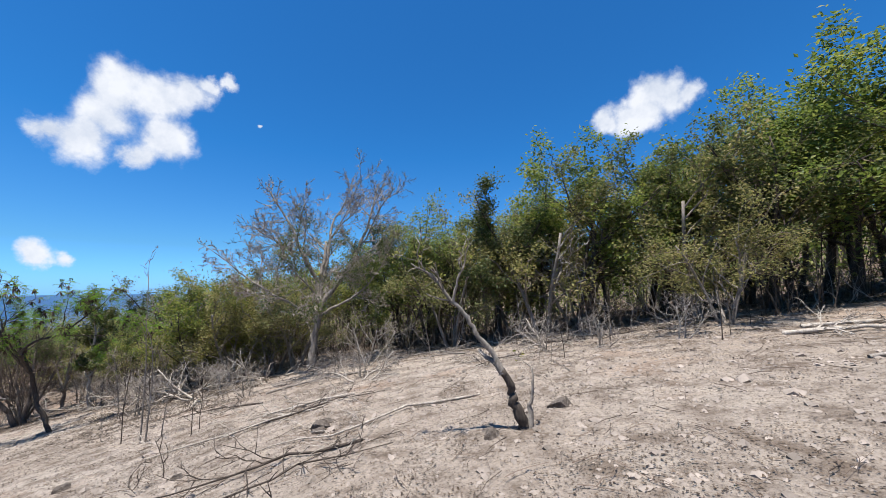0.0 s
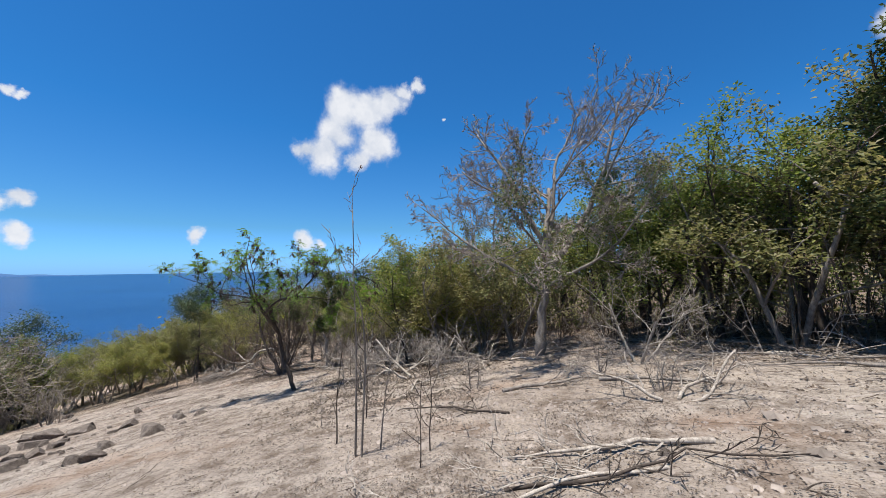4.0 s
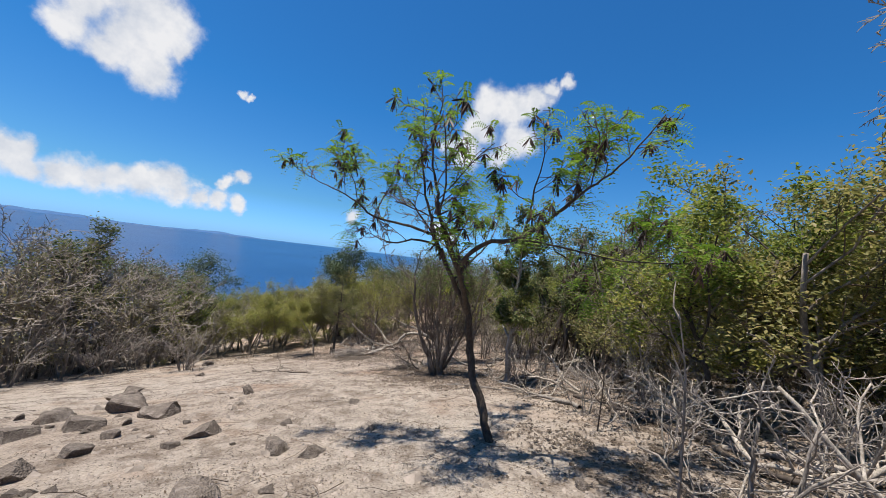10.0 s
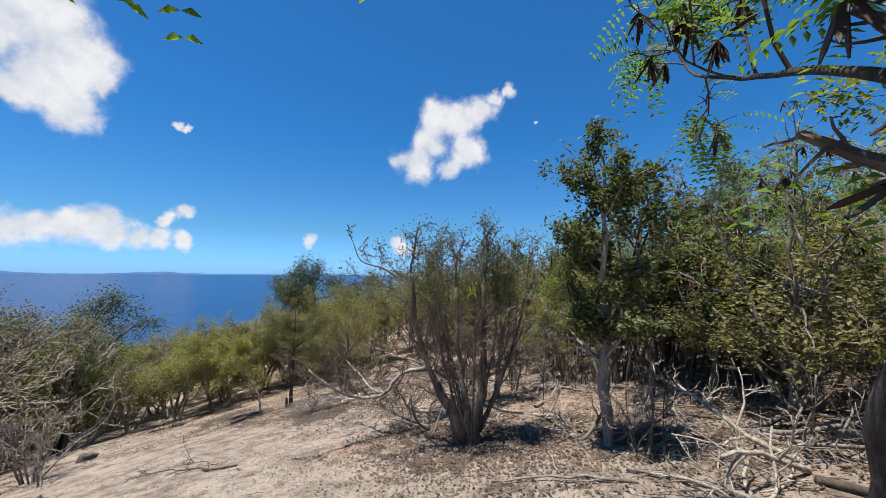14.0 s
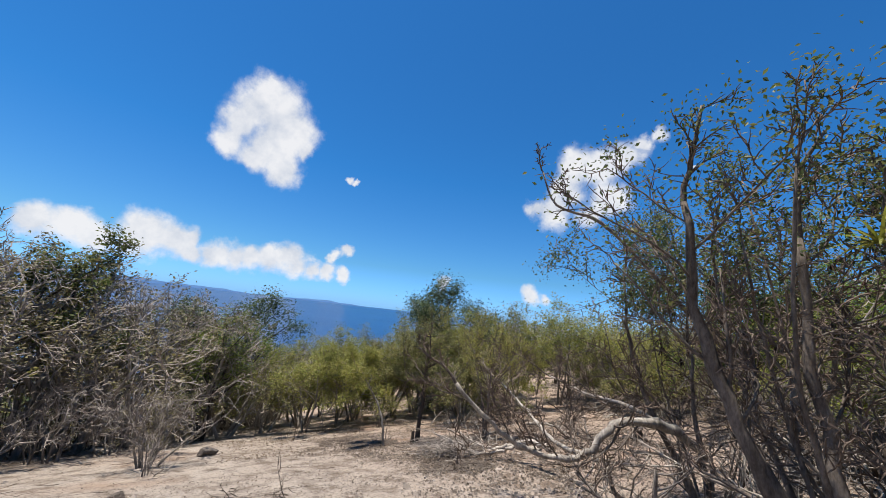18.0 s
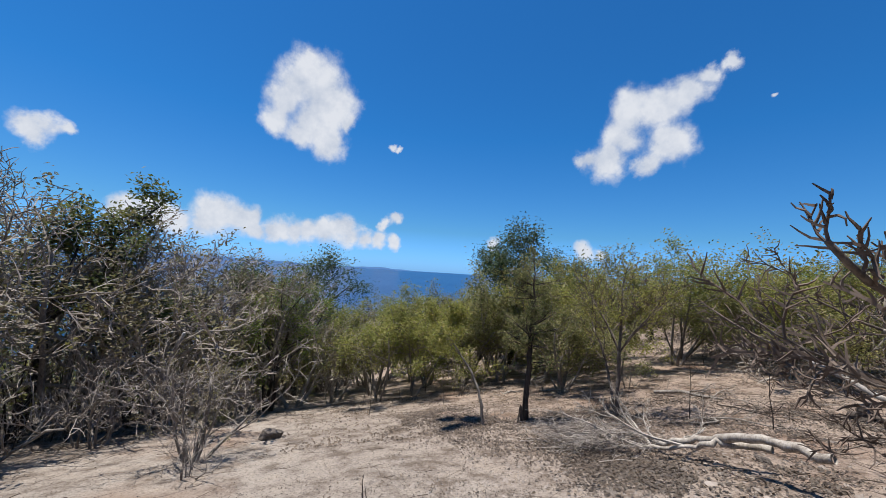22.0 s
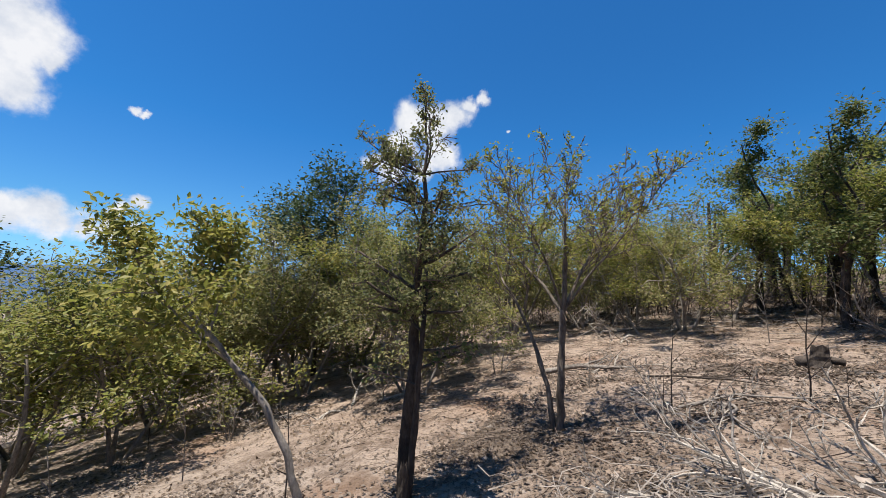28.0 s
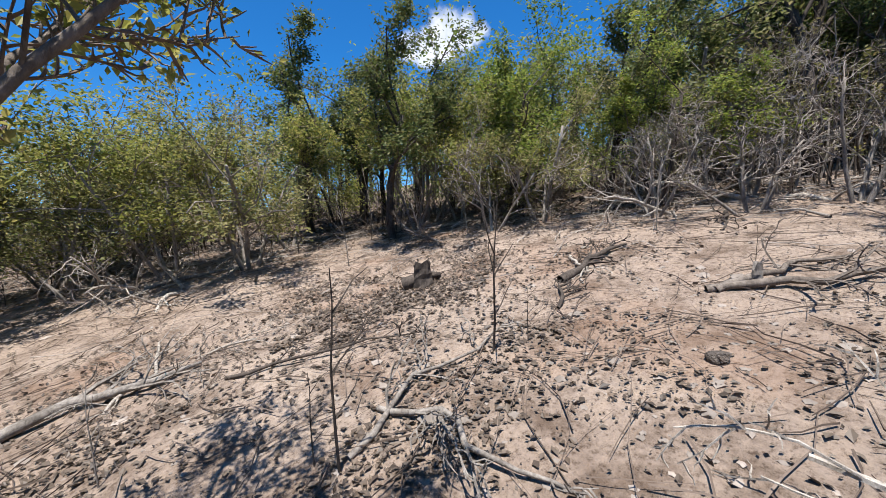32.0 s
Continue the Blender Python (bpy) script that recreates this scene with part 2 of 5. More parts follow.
def bark_material(name, dark, light, scale=9.0):
    m, n, l, p = material(name, 0.9)
    tc = n.new("ShaderNodeTexCoord").outputs["Object"]
    mp = n.new("ShaderNodeMapping")
    mp.inputs["Scale"].default_value = (1, 1, 0.35)
    l.new(tc, mp.inputs["Vector"])
    a = noise_tex(n, l, scale, 7, 0.65, mp.outputs[0])
    b = noise_tex(n, l, scale * 5, 5, 0.7, mp.outputs[0])
    r = ramp(n, (0.34, dark), (0.66, light))
    l.new(a.outputs["Fac"], r.inputs[0])
    r2 = ramp(n, (0.35, (0.62, 0.61, 0.60)), (0.6, (1.1, 1.1, 1.1)))
    l.new(b.outputs["Fac"], r2.inputs[0])
    l.new(blend(n, l, 1.0, r.outputs[0], r2.outputs[0], "MULTIPLY"), p.inputs["Base Color"])
    bumped(n, l, p, b.outputs["Fac"], 0.7, 0.012)
    return m


def leaf_material(name, shades, glow=0.45):
    """Leaves that differ one from the other, and let some light through."""
    m, n, l, p = material(name, 0.55)
    g = n.new("ShaderNodeNewGeometry")
    r = ramp(n, *[(i / (len(shades) - 1), s) for i, s in enumerate(shades)])
    l.new(g.outputs["Random Per Island"], r.inputs[0])
    tint = ramp(n, (0.0, (0.80, 0.84, 0.85)), (0.5, (1.0, 1.0, 1.0)), (1.0, (1.10, 1.05, 0.92)))
    l.new(n.new("ShaderNodeObjectInfo").outputs["Random"], tint.inputs[0])
    c = blend(n, l, 1.0, r.outputs[0], tint.outputs[0], "MULTIPLY")
    l.new(c, p.inputs["Base Color"])
    p.inputs["Specular IOR Level"].default_value = 0.35
    t = n.new("ShaderNodeBsdfTranslucent")
    l.new(c, t.inputs["Color"])
    mix = n.new("ShaderNodeMixShader")
    mix.inputs[0].default_value = glow
    l.new(p.outputs[0], mix.inputs[1])
    l.new(t.outputs[0], mix.inputs[2])
    l.new(mix.outputs[0], n["Material Output"].inputs["Surface"])
    return m


def rock_material():
    m, n, l, p = material("volcanic_rock", 0.92)
    tc = n.new("ShaderNodeTexCoord").outputs["Object"]
    a = noise_tex(n, l, 5.0, 8, 0.66, tc)
    r = ramp(n, (0.30, (0.075, 0.060, 0.050)), (0.52, (0.155, 0.128, 0.108)), (0.70, (0.25, 0.215, 0.185)))
    l.new(a.outputs["Fac"], r.inputs[0])
    v = n.new("ShaderNodeTexVoronoi")
    v.inputs["Scale"].default_value = 26.0
    l.new(tc, v.inputs["Vector"])
    l.new(r.outputs[0], p.inputs["Base Color"])
    mix = n.new("ShaderNodeMath")
    l.new(a.outputs["Fac"], mix.inputs[0])
    l.new(v.outputs["Distance"], mix.inputs[1])
    bumped(n, l, p, mix.outputs[0], 0.8, 0.03)
    return m


def water_material():
    m, n, l, p = material("sea_water", 0.28)
    where = n.new("ShaderNodeNewGeometry").outputs["Position"]
    a = noise_tex(n, l, 0.004, 5, 0.6, where)
    r = ramp(n, (0.35, (0.003, 0.026, 0.095)), (0.65, (0.006, 0.039, 0.13)))
    l.new(a.outputs["Fac"], r.inputs[0])
    l.new(r.outputs[0], p.inputs["Base Color"])
    w = noise_tex(n, l, 0.35, 6, 0.7, where)
    bumped(n, l, p, w.outputs["Fac"], 0.5, 0.6)
    return m


def plain_material(name, a, b, scale, rough=0.9):
    m, n, l, p = material(name, rough)
    tc = n.new("ShaderNodeTexCoord").outputs["Object"]
    x = noise_tex(n, l, scale, 6, 0.65, tc)
    r = ramp(n, (0.35, a), (0.65, b))
    l.new(x.outputs["Fac"], r.inputs[0])
    l.new(r.outputs[0], p.inputs["Base Color"])
    return m


SOIL = soil_material()
BARK_PALE = bark_material("pale_bark", (0.20, 0.175, 0.15), (0.42, 0.385, 0.34))
BARK_GREY = bark_material("grey_bark", (0.13, 0.112, 0.096), (0.31, 0.275, 0.24))
BARK_BROWN = bark_material("brown_bark", (0.075, 0.058, 0.046), (0.22, 0.185, 0.155))
BARK_DARK = bark_material("dark_bark", (0.040, 0.032, 0.027), (0.105, 0.085, 0.070))
DEADWOOD = bark_material("weathered_deadwood", (0.24, 0.205, 0.17), (0.50, 0.45, 0.39), 14.0)
TWIGS = plain_material("grey_twigs", (0.16, 0.135, 0.115), (0.36, 0.315, 0.275), 3.0)
TWIGS_BROWN = plain_material("brown_twigs", (0.085, 0.062, 0.048), (0.19, 0.145, 0.115), 3.0)
LEAF_OLIVE = leaf_material("olive_leaves", ((0.105, 0.112, 0.040), (0.18, 0.185, 0.062), (0.245, 0.235, 0.086), (0.31, 0.26, 0.12)), 0.5)
LEAF_LIME = leaf_material("yellow_green_leaves", ((0.135, 0.160, 0.036), (0.21, 0.23, 0.050), (0.28, 0.275, 0.072), (0.35, 0.30, 0.10)), 0.5)
LEAF_DULL = leaf_material("dull_brown_green_leaves", ((0.085, 0.075, 0.046), (0.135, 0.115, 0.066), (0.165, 0.155, 0.066), (0.12, 0.092, 0.064), (0.20, 0.19, 0.075)), 0.35)
LEAF_GREEN = leaf_material("green_leaves", ((0.077, 0.115, 0.025), (0.140, 0.189, 0.036), (0.203, 0.245, 0.050), (0.294, 0.294, 0.077)), 0.5)
LEAF_DARK = leaf_material("dark_leaves", ((0.043, 0.065, 0.022), (0.081, 0.108, 0.032), (0.121, 0.142, 0.046), (0.189, 0.176, 0.068)), 0.42)
LEAF_EVERGREEN = leaf_material("evergreen_leaves", ((0.030, 0.052, 0.022), (0.055, 0.085, 0.030), (0.085, 0.115, 0.040), (0.12, 0.14, 0.055)), 0.3)
LEAF_FERNY = leaf_material("feathery_leaves", ((0.085, 0.17, 0.022), (0.15, 0.26, 0.03), (0.21, 0.33, 0.045)), 0.55)
LEAF_DRY = leaf_material("dry_leaves", ((0.055, 0.040, 0.031), (0.11, 0.080, 0.058), (0.175, 0.132, 0.098), (0.078, 0.056, 0.043)), 0.15)
LEAF_PINK = leaf_material("withered_pink_leaves", ((0.12, 0.065, 0.055), (0.23, 0.135, 0.11), (0.16, 0.11, 0.08)), 0.3)
LEAF_BROMELIAD = leaf_material("bromeliad_blades", ((0.16, 0.19, 0.03), (0.30, 0.30, 0.05), (0.40, 0.36, 0.08)), 0.4)
PODS = leaf_material("dark_seed_pods", ((0.026, 0.014, 0.011), (0.060, 0.032, 0.024), (0.10, 0.055, 0.04)), 0.1)
ROCK = rock_material()
PEBBLE = plain_material("pebble_stone", (0.16, 0.135, 0.113), (0.36, 0.305, 0.26), 2.5)
SEA = water_material()
# the haze of distance is put into this land's blue
HAZE_LAND = plain_material("haze_painted_land", (0.035, 0.09, 0.20), (0.045, 0.11, 0.23), 0.01)

# ---- building blocks ----
rng = np.random.default_rng(7)


def smooth(t):
    t = np.clip(t, 0, 1)
    return t * t * (3 - 2 * t)


def hill(x, y):
    """Height of the bare hillside: it falls to the sea (-x) and rises inland (+x)."""
    x, y = np.asarray(x, float), np.asarray(y, float)
    cx, cy = np.clip(x, -46, 13), np.clip(y, -6, 34)
    u, q = (cx + 12) / 15, (cy - 11) / 10
    z = (-4.134 + 3.087 * u - 0.228 * q - 0.383 * u * u - 0.391 * u * q + 0.083 * q * q
         - 0.015 * u ** 3 + 0.106 * u * u * q - 0.191 * u * q * q)
    west, east, north = np.clip(-46 - x, 0, 400), np.clip(x - 13, 0, 70), np.clip(y - 34, 0, 60)
    return z - 0.30 * west + 0.20 * east + 0.05 * north * smooth((x + 30) / 30)


def ground_z(x, y):
    cx, cy = min(max(x, -46.0), 13.0), min(max(y, -6.0), 34.0)
    u, q = (cx + 12) / 15, (cy - 11) / 10
    z = (-4.134 + 3.087 * u - 0.228 * q - 0.383 * u * u - 0.391 * u * q + 0.083 * q * q
         - 0.015 * u ** 3 + 0.106 * u * u * q - 0.191 * u * q * q)
    if not (-46 < x < 13 and y < 34):
        z = float(hill(x, y))
    return z + 0.05 * noise.noise((x * 0.35, y * 0.35, 0)) + 0.02 * noise.noise((x * 1.3, y * 1.3, 4))


def cross_rows(d, e):
    """Cross product row by row; e is one vector, or three columns."""
    return np.stack([d[:, 1] * e[2] - d[:, 2] * e[1], d[:, 2] * e[0] - d[:, 0] * e[2], d[:, 0] * e[1] - d[:, 1] * e[0]], 1)


class Shape:
    """Gathers vertices and faces for one mesh."""

    def __init__(self):
        self.v, self.f, self.n = [], [], 0

    def add(self, verts, faces):
        self.v.append(np.asarray(verts, float).reshape(-1, 3))
        self.f.extend([tuple(i + self.n for i in f) for f in faces])
        self.n += len(self.v[-1])

    def add_array(self, verts, faces):
        """Many like pieces at once: faces is an array of indices."""
        self.v.append(verts.reshape(-1, 3))
        self.f.extend((faces + self.n).tolist())
        self.n += len(self.v[-1])

    def tube(self, pts, radii, sides=5, cap=True):
        pts, radii = np.asarray(pts, float), np.asarray(radii, float)
        d = np.empty_like(pts)
        d[0], d[-1], d[1:-1] = pts[1] - pts[0], pts[-1] - pts[-2], (pts[2:] - pts[:-2]) * 0.5
        d /= np.sqrt((d * d).sum(1))[:, None] + 1e-9
        ref = (0.31, 0.95, 0.05) if abs(d[0][2]) > 0.7 else (0.05, 0.1, 1.0)
        a = cross_rows(d, ref)
        a /= np.sqrt((a * a).sum(1))[:, None] + 1e-9
        b = cross_rows(d, a.T)
        th = np.arange(sides) * 2 * np.pi / sides
        ring = pts[:, None] + radii[:, None, None] * (np.cos(th)[None, :, None] * a[:, None] + np.sin(th)[None, :, None] * b[:, None])
        m = len(pts)
        faces = [(i * sides + j, i * sides + (j + 1) % sides, (i + 1) * sides + (j + 1) % sides, (i + 1) * sides + j)
                 for i in range(m - 1) for j in range(sides)]
        if cap:
            faces.append(tuple(range((m - 1) * sides, m * sides)))
        self.add(ring.reshape(-1, 3), faces)

    def leaves(self, at, size, flat=0.5, narrow=0.5, hang=0.0):
        """Small folded leaf blades round the places given."""
        at = np.asarray(at, float)
        k = len(at)
        if not k:
            return
        nrm = rng.normal(size=(k, 3))
        nrm[:, 2] += flat * 2.2
        nrm /= np.linalg.norm(nrm, axis=1)[:, None]
        along = np.cross(nrm, rng.normal(size=(k, 3)))
        along /= np.linalg.norm(along, axis=1)[:, None] + 1e-9
        along[:, 2] -= hang
        side = np.cross(nrm, along)
        s = (size * rng.uniform(0.6, 1.3, k))[:, None]
        v = np.stack([at - along * s * 0.5, at + side * s * narrow * 0.5 + nrm * s * 0.10, at + along * s * 0.55, at - side * s * narrow * 0.5 + nrm * s * 0.10], 1)
        idx = np.arange(k)[:, None] * 4
        self.add_array(v, np.concatenate([idx + np.array((0, 1, 2)), idx + np.array((0, 2, 3))]))

    def mesh(self, name, mat, soft=False):
        me = bpy.data.meshes.new(name)
        me.from_pydata(np.concatenate(self.v) if self.v else [], [], self.f)
        me.materials.append(mat)
        if soft:
            me.polygons.foreach_set("use_smooth", np.ones(len(me.polygons), bool))
        me.update()
        return me


def part(name, shape, mat, parent, label="", soft=False):
    """One mesh as a part of a thing."""
    ob = new(name, shape.mesh(name, mat, soft))
    ob.parent = parent
    return tagged(ob, label) if label else ob


def unit(v):
    v = np.asarray(v, float)
    return v / (math.sqrt(v[0] * v[0] + v[1] * v[1] + v[2] * v[2]) + 1e-9)


def across(d, e):
    return np.array((d[1] * e[2] - d[2] * e[1], d[2] * e[0] - d[0] * e[2], d[0] * e[1] - d[1] * e[0]))


def grow(p, d, length, r, level, spec, wood, anchors):
    """One branch and all that grows from it."""
    n = spec["segs"][level]
    pts, dirs, p, d = [np.array(p, float)], [unit(d)], np.array(p, float), unit(d)
    for i in range(n):
        d = unit(d + rng.normal(0, spec["wiggle"][level], 3) + np.array((0, 0, spec["up"][level])))
        p = p + d * length / n
        pts.append(p)
        dirs.append(d)
    last = level == spec["levels"] - 1
    radii = np.linspace(r, r * (0.35 if last else spec.get("taper", 0.5)), n + 1)
    wood.setdefault(level, []).append((pts, radii))
    if last or level >= spec["levels"] - spec.get("leafy", 1):
        for i in range(1, n + 1):
            anchors.append((pts[i], dirs[i]))
    if last:
        return
    many = spec["many"][level]
    for k in range(many):
        f = spec["start"][level] + (1 - spec["start"][level]) * (k + rng.uniform(0.1, 0.9)) / many
        i = min(int(f * n), n - 1)
        at = pts[i] + (pts[i + 1] - pts[i]) * (f * n - i)
        sidew = unit(across(dirs[i + 1], rng.normal(size=3)))
        a = radians(rng.normal(spec["angle"][level], 10))
        cd = dirs[i + 1] * math.cos(a) + sidew * math.sin(a)
        cl = length * spec["ratio"][level] * rng.uniform(0.7, 1.15) * (1.0 - 0.35 * f * (level > 0))
        grow(at, cd, cl, max(np.interp(f, (0, 1), (radii[0], radii[-1])) * spec.get("thin", 0.56), spec.get("least", 0.006)), level + 1, spec, wood, anchors)


def wood_parts(thing, wood, spec, trunk_mat, twig_mat, joined=False):
    """Each stem and each limb is a part; the twigs past counting are one."""
    for name, lv in (("trunk", 0), ("limb", 1)):
        s = Shape()
        for pts, radii in wood.get(lv, ()):
            s = s if joined and lv == 1 else Shape()
            s.tube(pts, radii, spec["sides"][lv])
            if not (joined and lv == 1):
                part(name, s, trunk_mat, thing, soft=True)
        if joined and lv == 1 and s.n:
            tagged(part("limb_mass", s, trunk_mat, thing, soft=True), kind="stuff")
    s = Shape()
    for lv in range(2, 6):
        for pts, radii in wood.get(lv, ()):
            s.tube(pts, radii, spec["sides"][lv], cap=False)
    if s.n:
        tagged(part("twig_mass", s, twig_mat, thing), kind="stuff")


def crown_points(anchors, count, spread, clump=16):
    """Leaves in clumps round some of the twigs' ends, with gaps between the clumps."""
    a = np.array([q[0] for q in anchors])
    heart = a[rng.integers(0, len(a), max(1, count // clump))] + rng.normal(0, spread * 0.3, (max(1, count // clump), 3))
    pick = rng.integers(0, len(heart), count)
    return heart[pick] + rng.normal(0, spread * 0.52, (count, 3))


BASE = dict(levels=4, segs=(6, 5, 4, 3), wiggle=(0.10, 0.18, 0.22, 0.25), up=(0.05, 0.06, 0.05, 0.02), many=(5, 5, 5), start=(0.35, 0.25, 0.2),
            angle=(45, 45, 45), ratio=(0.62, 0.55, 0.5), sides=(8, 5, 3, 3), leafy=2)


def make_tree(name, height, radius, stems, spec, leaf, leaf_count, leaf_size, spread, bark, twig, lean=0.12, flat=0.9, narrow=0.55, fork=0.55, joined=False):
    """A tree at the origin: one or more stems, limbs, twigs, and a crown of single leaves."""
    thing = new(name)
    wood, anchors = {}, []
    for k in range(stems):
        a = 2 * np.pi * (k + rng.uniform(0, 0.6)) / stems
        tilt = lean * (1 if stems == 1 else 1.6) * rng.uniform(0.6, 1.3)
        off = 0.0 if stems == 1 else radius * 1.3
        base = (math.cos(a) * off, math.sin(a) * off, -0.12)
        grow(base, (math.cos(a) * tilt, math.sin(a) * tilt, 1), height * fork * rng.uniform(0.85, 1.1), radius * (1 if stems == 1 else rng.uniform(0.6, 1.0)),
             0, spec, wood, anchors)
    wood_parts(thing, wood, spec, bark, twig, joined)
    if leaf_count:
        s = Shape()
        s.leaves(crown_points(anchors, leaf_count, spread), leaf_size, flat, narrow)
        tagged(part("crown", s, leaf, thing), kind="stuff")
    return thing


class Kind:
    """Prototypes of one kind of thing; the first use of each takes the prototype itself, the next ones are copies."""

    def __init__(self, makers, category, group):
        self.makers, self.made, self.used, self.category, self.group = makers, {}, set(), category, group

    def place(self, x, y, size=1.0, turn=None, which=None, label="", sink=0.05, tilt=0.0, z=None):
        i = int(rng.integers(len(self.makers))) if which is None else which
        turn = rng.uniform(0, 360) if turn is None else turn
        if i not in self.made:
            thing = self.makers[i]()
            self.made[i] = thing
        m = pose(x, y, (ground_z(x, y) if z is None else z) - sink, tilt, 0, turn) @ Matrix.Scale(size, 4)
        if i in self.used:
            ob = copy_thing(self.made[i], m @ Matrix.Scale(1 / self.made[i].scale[0], 4))
        else:
            ob = self.made[i]
            ob.matrix_basis = m
            self.used.add(i)
        return tagged(ob, label, self.category, self.group)


# ---- ground, sea, far land ----
def spread_lines(lo, hi, step, far_lo, far_hi):
    near = np.arange(lo, hi + step, step)
    out, s, x = [], step, hi
    while x < far_hi:
        s *= 1.18
        x += s
        out.append(x)
    before, s, x = [], step, lo
    while x > far_lo:
        s *= 1.18
        x -= s
        before.append(x)
    return np.concatenate([before[::-1], near, out])


gx, gy = spread_lines(-34, 9, 0.16, -3500, 3500), spread_lines(-2, 27, 0.16, -3500, 3500)
mx, my = np.meshgrid(gx, gy)
mz = np.clip(hill(mx, my), -70, 26)
for j in range(len(gy)):
    for i in range(len(gx)):
        x, y = mx[j, i], my[j, i]
        if -50 < x < 20 and -12 < y < 45:
            mz[j, i] += 0.05 * noise.noise((x * 0.35, y * 0.35, 0)) + 0.02 * noise.noise((x * 1.3, y * 1.3, 4))
            if -34 < x < 9 and -2 < y < 27:
                mz[j, i] += 0.011 * noise.noise((x * 4.1, y * 4.1, 9))
cols, lines = len(gx), len(gy)
idx = np.arange(cols * lines).reshape(lines, cols)
quads = np.stack([idx[:-1, :-1], idx[:-1, 1:], idx[1:, 1:], idx[1:, :-1]], -1).reshape(-1, 4)
me = bpy.data.meshes.new("ground")
me.from_pydata(np.stack([mx, my, mz], -1).reshape(-1, 3), [], quads.tolist())
me.polygons.foreach_set("use_smooth", np.ones(len(me.polygons), bool))
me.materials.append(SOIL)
tagged(new("ground", me), "dry tan stony soil of an open hillside, with reddish patches", "ground", kind="structure")

sea = bpy.data.meshes.new("water")
sea.from_pydata([(-4700, -4500, -46), (-60, -4500, -46), (-60, 4500, -46), (-4700, 4500, -46)], [], [(0, 1, 2, 3)])
sea.materials.append(SEA)
tagged(new("water", sea), "deep blue open sea out to the horizon", "sea", kind="structure")


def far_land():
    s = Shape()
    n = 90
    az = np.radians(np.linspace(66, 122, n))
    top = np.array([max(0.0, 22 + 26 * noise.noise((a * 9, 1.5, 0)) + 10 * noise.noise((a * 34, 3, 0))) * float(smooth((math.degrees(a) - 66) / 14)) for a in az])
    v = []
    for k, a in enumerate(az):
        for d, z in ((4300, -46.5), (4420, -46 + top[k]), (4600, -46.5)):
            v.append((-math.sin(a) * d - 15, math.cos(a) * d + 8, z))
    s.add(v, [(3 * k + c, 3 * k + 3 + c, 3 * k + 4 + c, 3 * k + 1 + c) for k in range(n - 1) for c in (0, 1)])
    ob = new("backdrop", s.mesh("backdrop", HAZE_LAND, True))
    tagged(ob, "low coast along the sea horizon, distance haze painted in as blue", "distant land", kind="structure")


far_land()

# ---- kinds of trees and shrubs ----
def kind_of(maker, *args):
    return [lambda a=a: maker(a) for a in args]


def wood_green(seed):
    spec = dict(BASE, many=(6, 5, 3), angle=(52, 48, 45), start=(0.36, 0.25, 0.2))
    return make_tree("tree", 6.0, 0.10, 2 + seed % 2, spec, LEAF_GREEN, 9000, 0.108, 0.25, BARK_DARK, TWIGS_BROWN, 0.16, fork=0.62, joined=True)


def wood_olive(seed):
    """Bushy ones leaf out low down; the others carry a flat wide head."""
    low = seed % 2
    spec = dict(BASE, many=(6, 5, 3), angle=(50 if low else 66, 50, 45), up=(0.04, 0.03 if low else 0.0, 0.02, 0.0), start=(0.28 if low else 0.52, 0.25, 0.2),
                ratio=(0.55 if low else 0.66, 0.52, 0.5))
    return make_tree("tree", 4.2, 0.055, 2 + (seed + 1) % 3, spec, LEAF_OLIVE if low else LEAF_LIME, 8600, 0.076, 0.20, BARK_GREY, TWIGS_BROWN, 0.26, fork=0.62)


def wood_dark(seed):
    spec = dict(BASE, many=(6, 5, 3), angle=(46, 46, 45), start=(0.45, 0.25, 0.2))
    return make_tree("tree", 6.0, 0.12, 1 + seed % 2, spec, LEAF_DARK, 8200, 0.098, 0.20, BARK_DARK, TWIGS_BROWN, 0.1, fork=0.66, joined=True)


def wood_twiggy(seed):
    """Half-bare shrub tree, more twig than leaf."""
    spec = dict(BASE, levels=4, many=(5, 6, 5), angle=(46, 46, 44), wiggle=(0.12, 0.2, 0.25, 0.3), least=0.008)
    return make_tree("tree", 4.8, 0.06, 3 + seed % 2, spec, LEAF_DULL, 1800, 0.066, 0.16, BARK_GREY if seed else BARK_PALE, TWIGS, 0.22)


def bare_shrub(seed):
    spec = dict(BASE, levels=4, many=(5, 4, 3), angle=(48, 45, 42), wiggle=(0.16, 0.24, 0.28, 0.3), up=(0.02, 0.03, 0.03, 0.02))
    return make_tree("bare_shrub", 2.6, 0.034, 4, spec, None, 0, 0, 0, BARK_PALE if seed else BARK_GREY, TWIGS, 0.42)


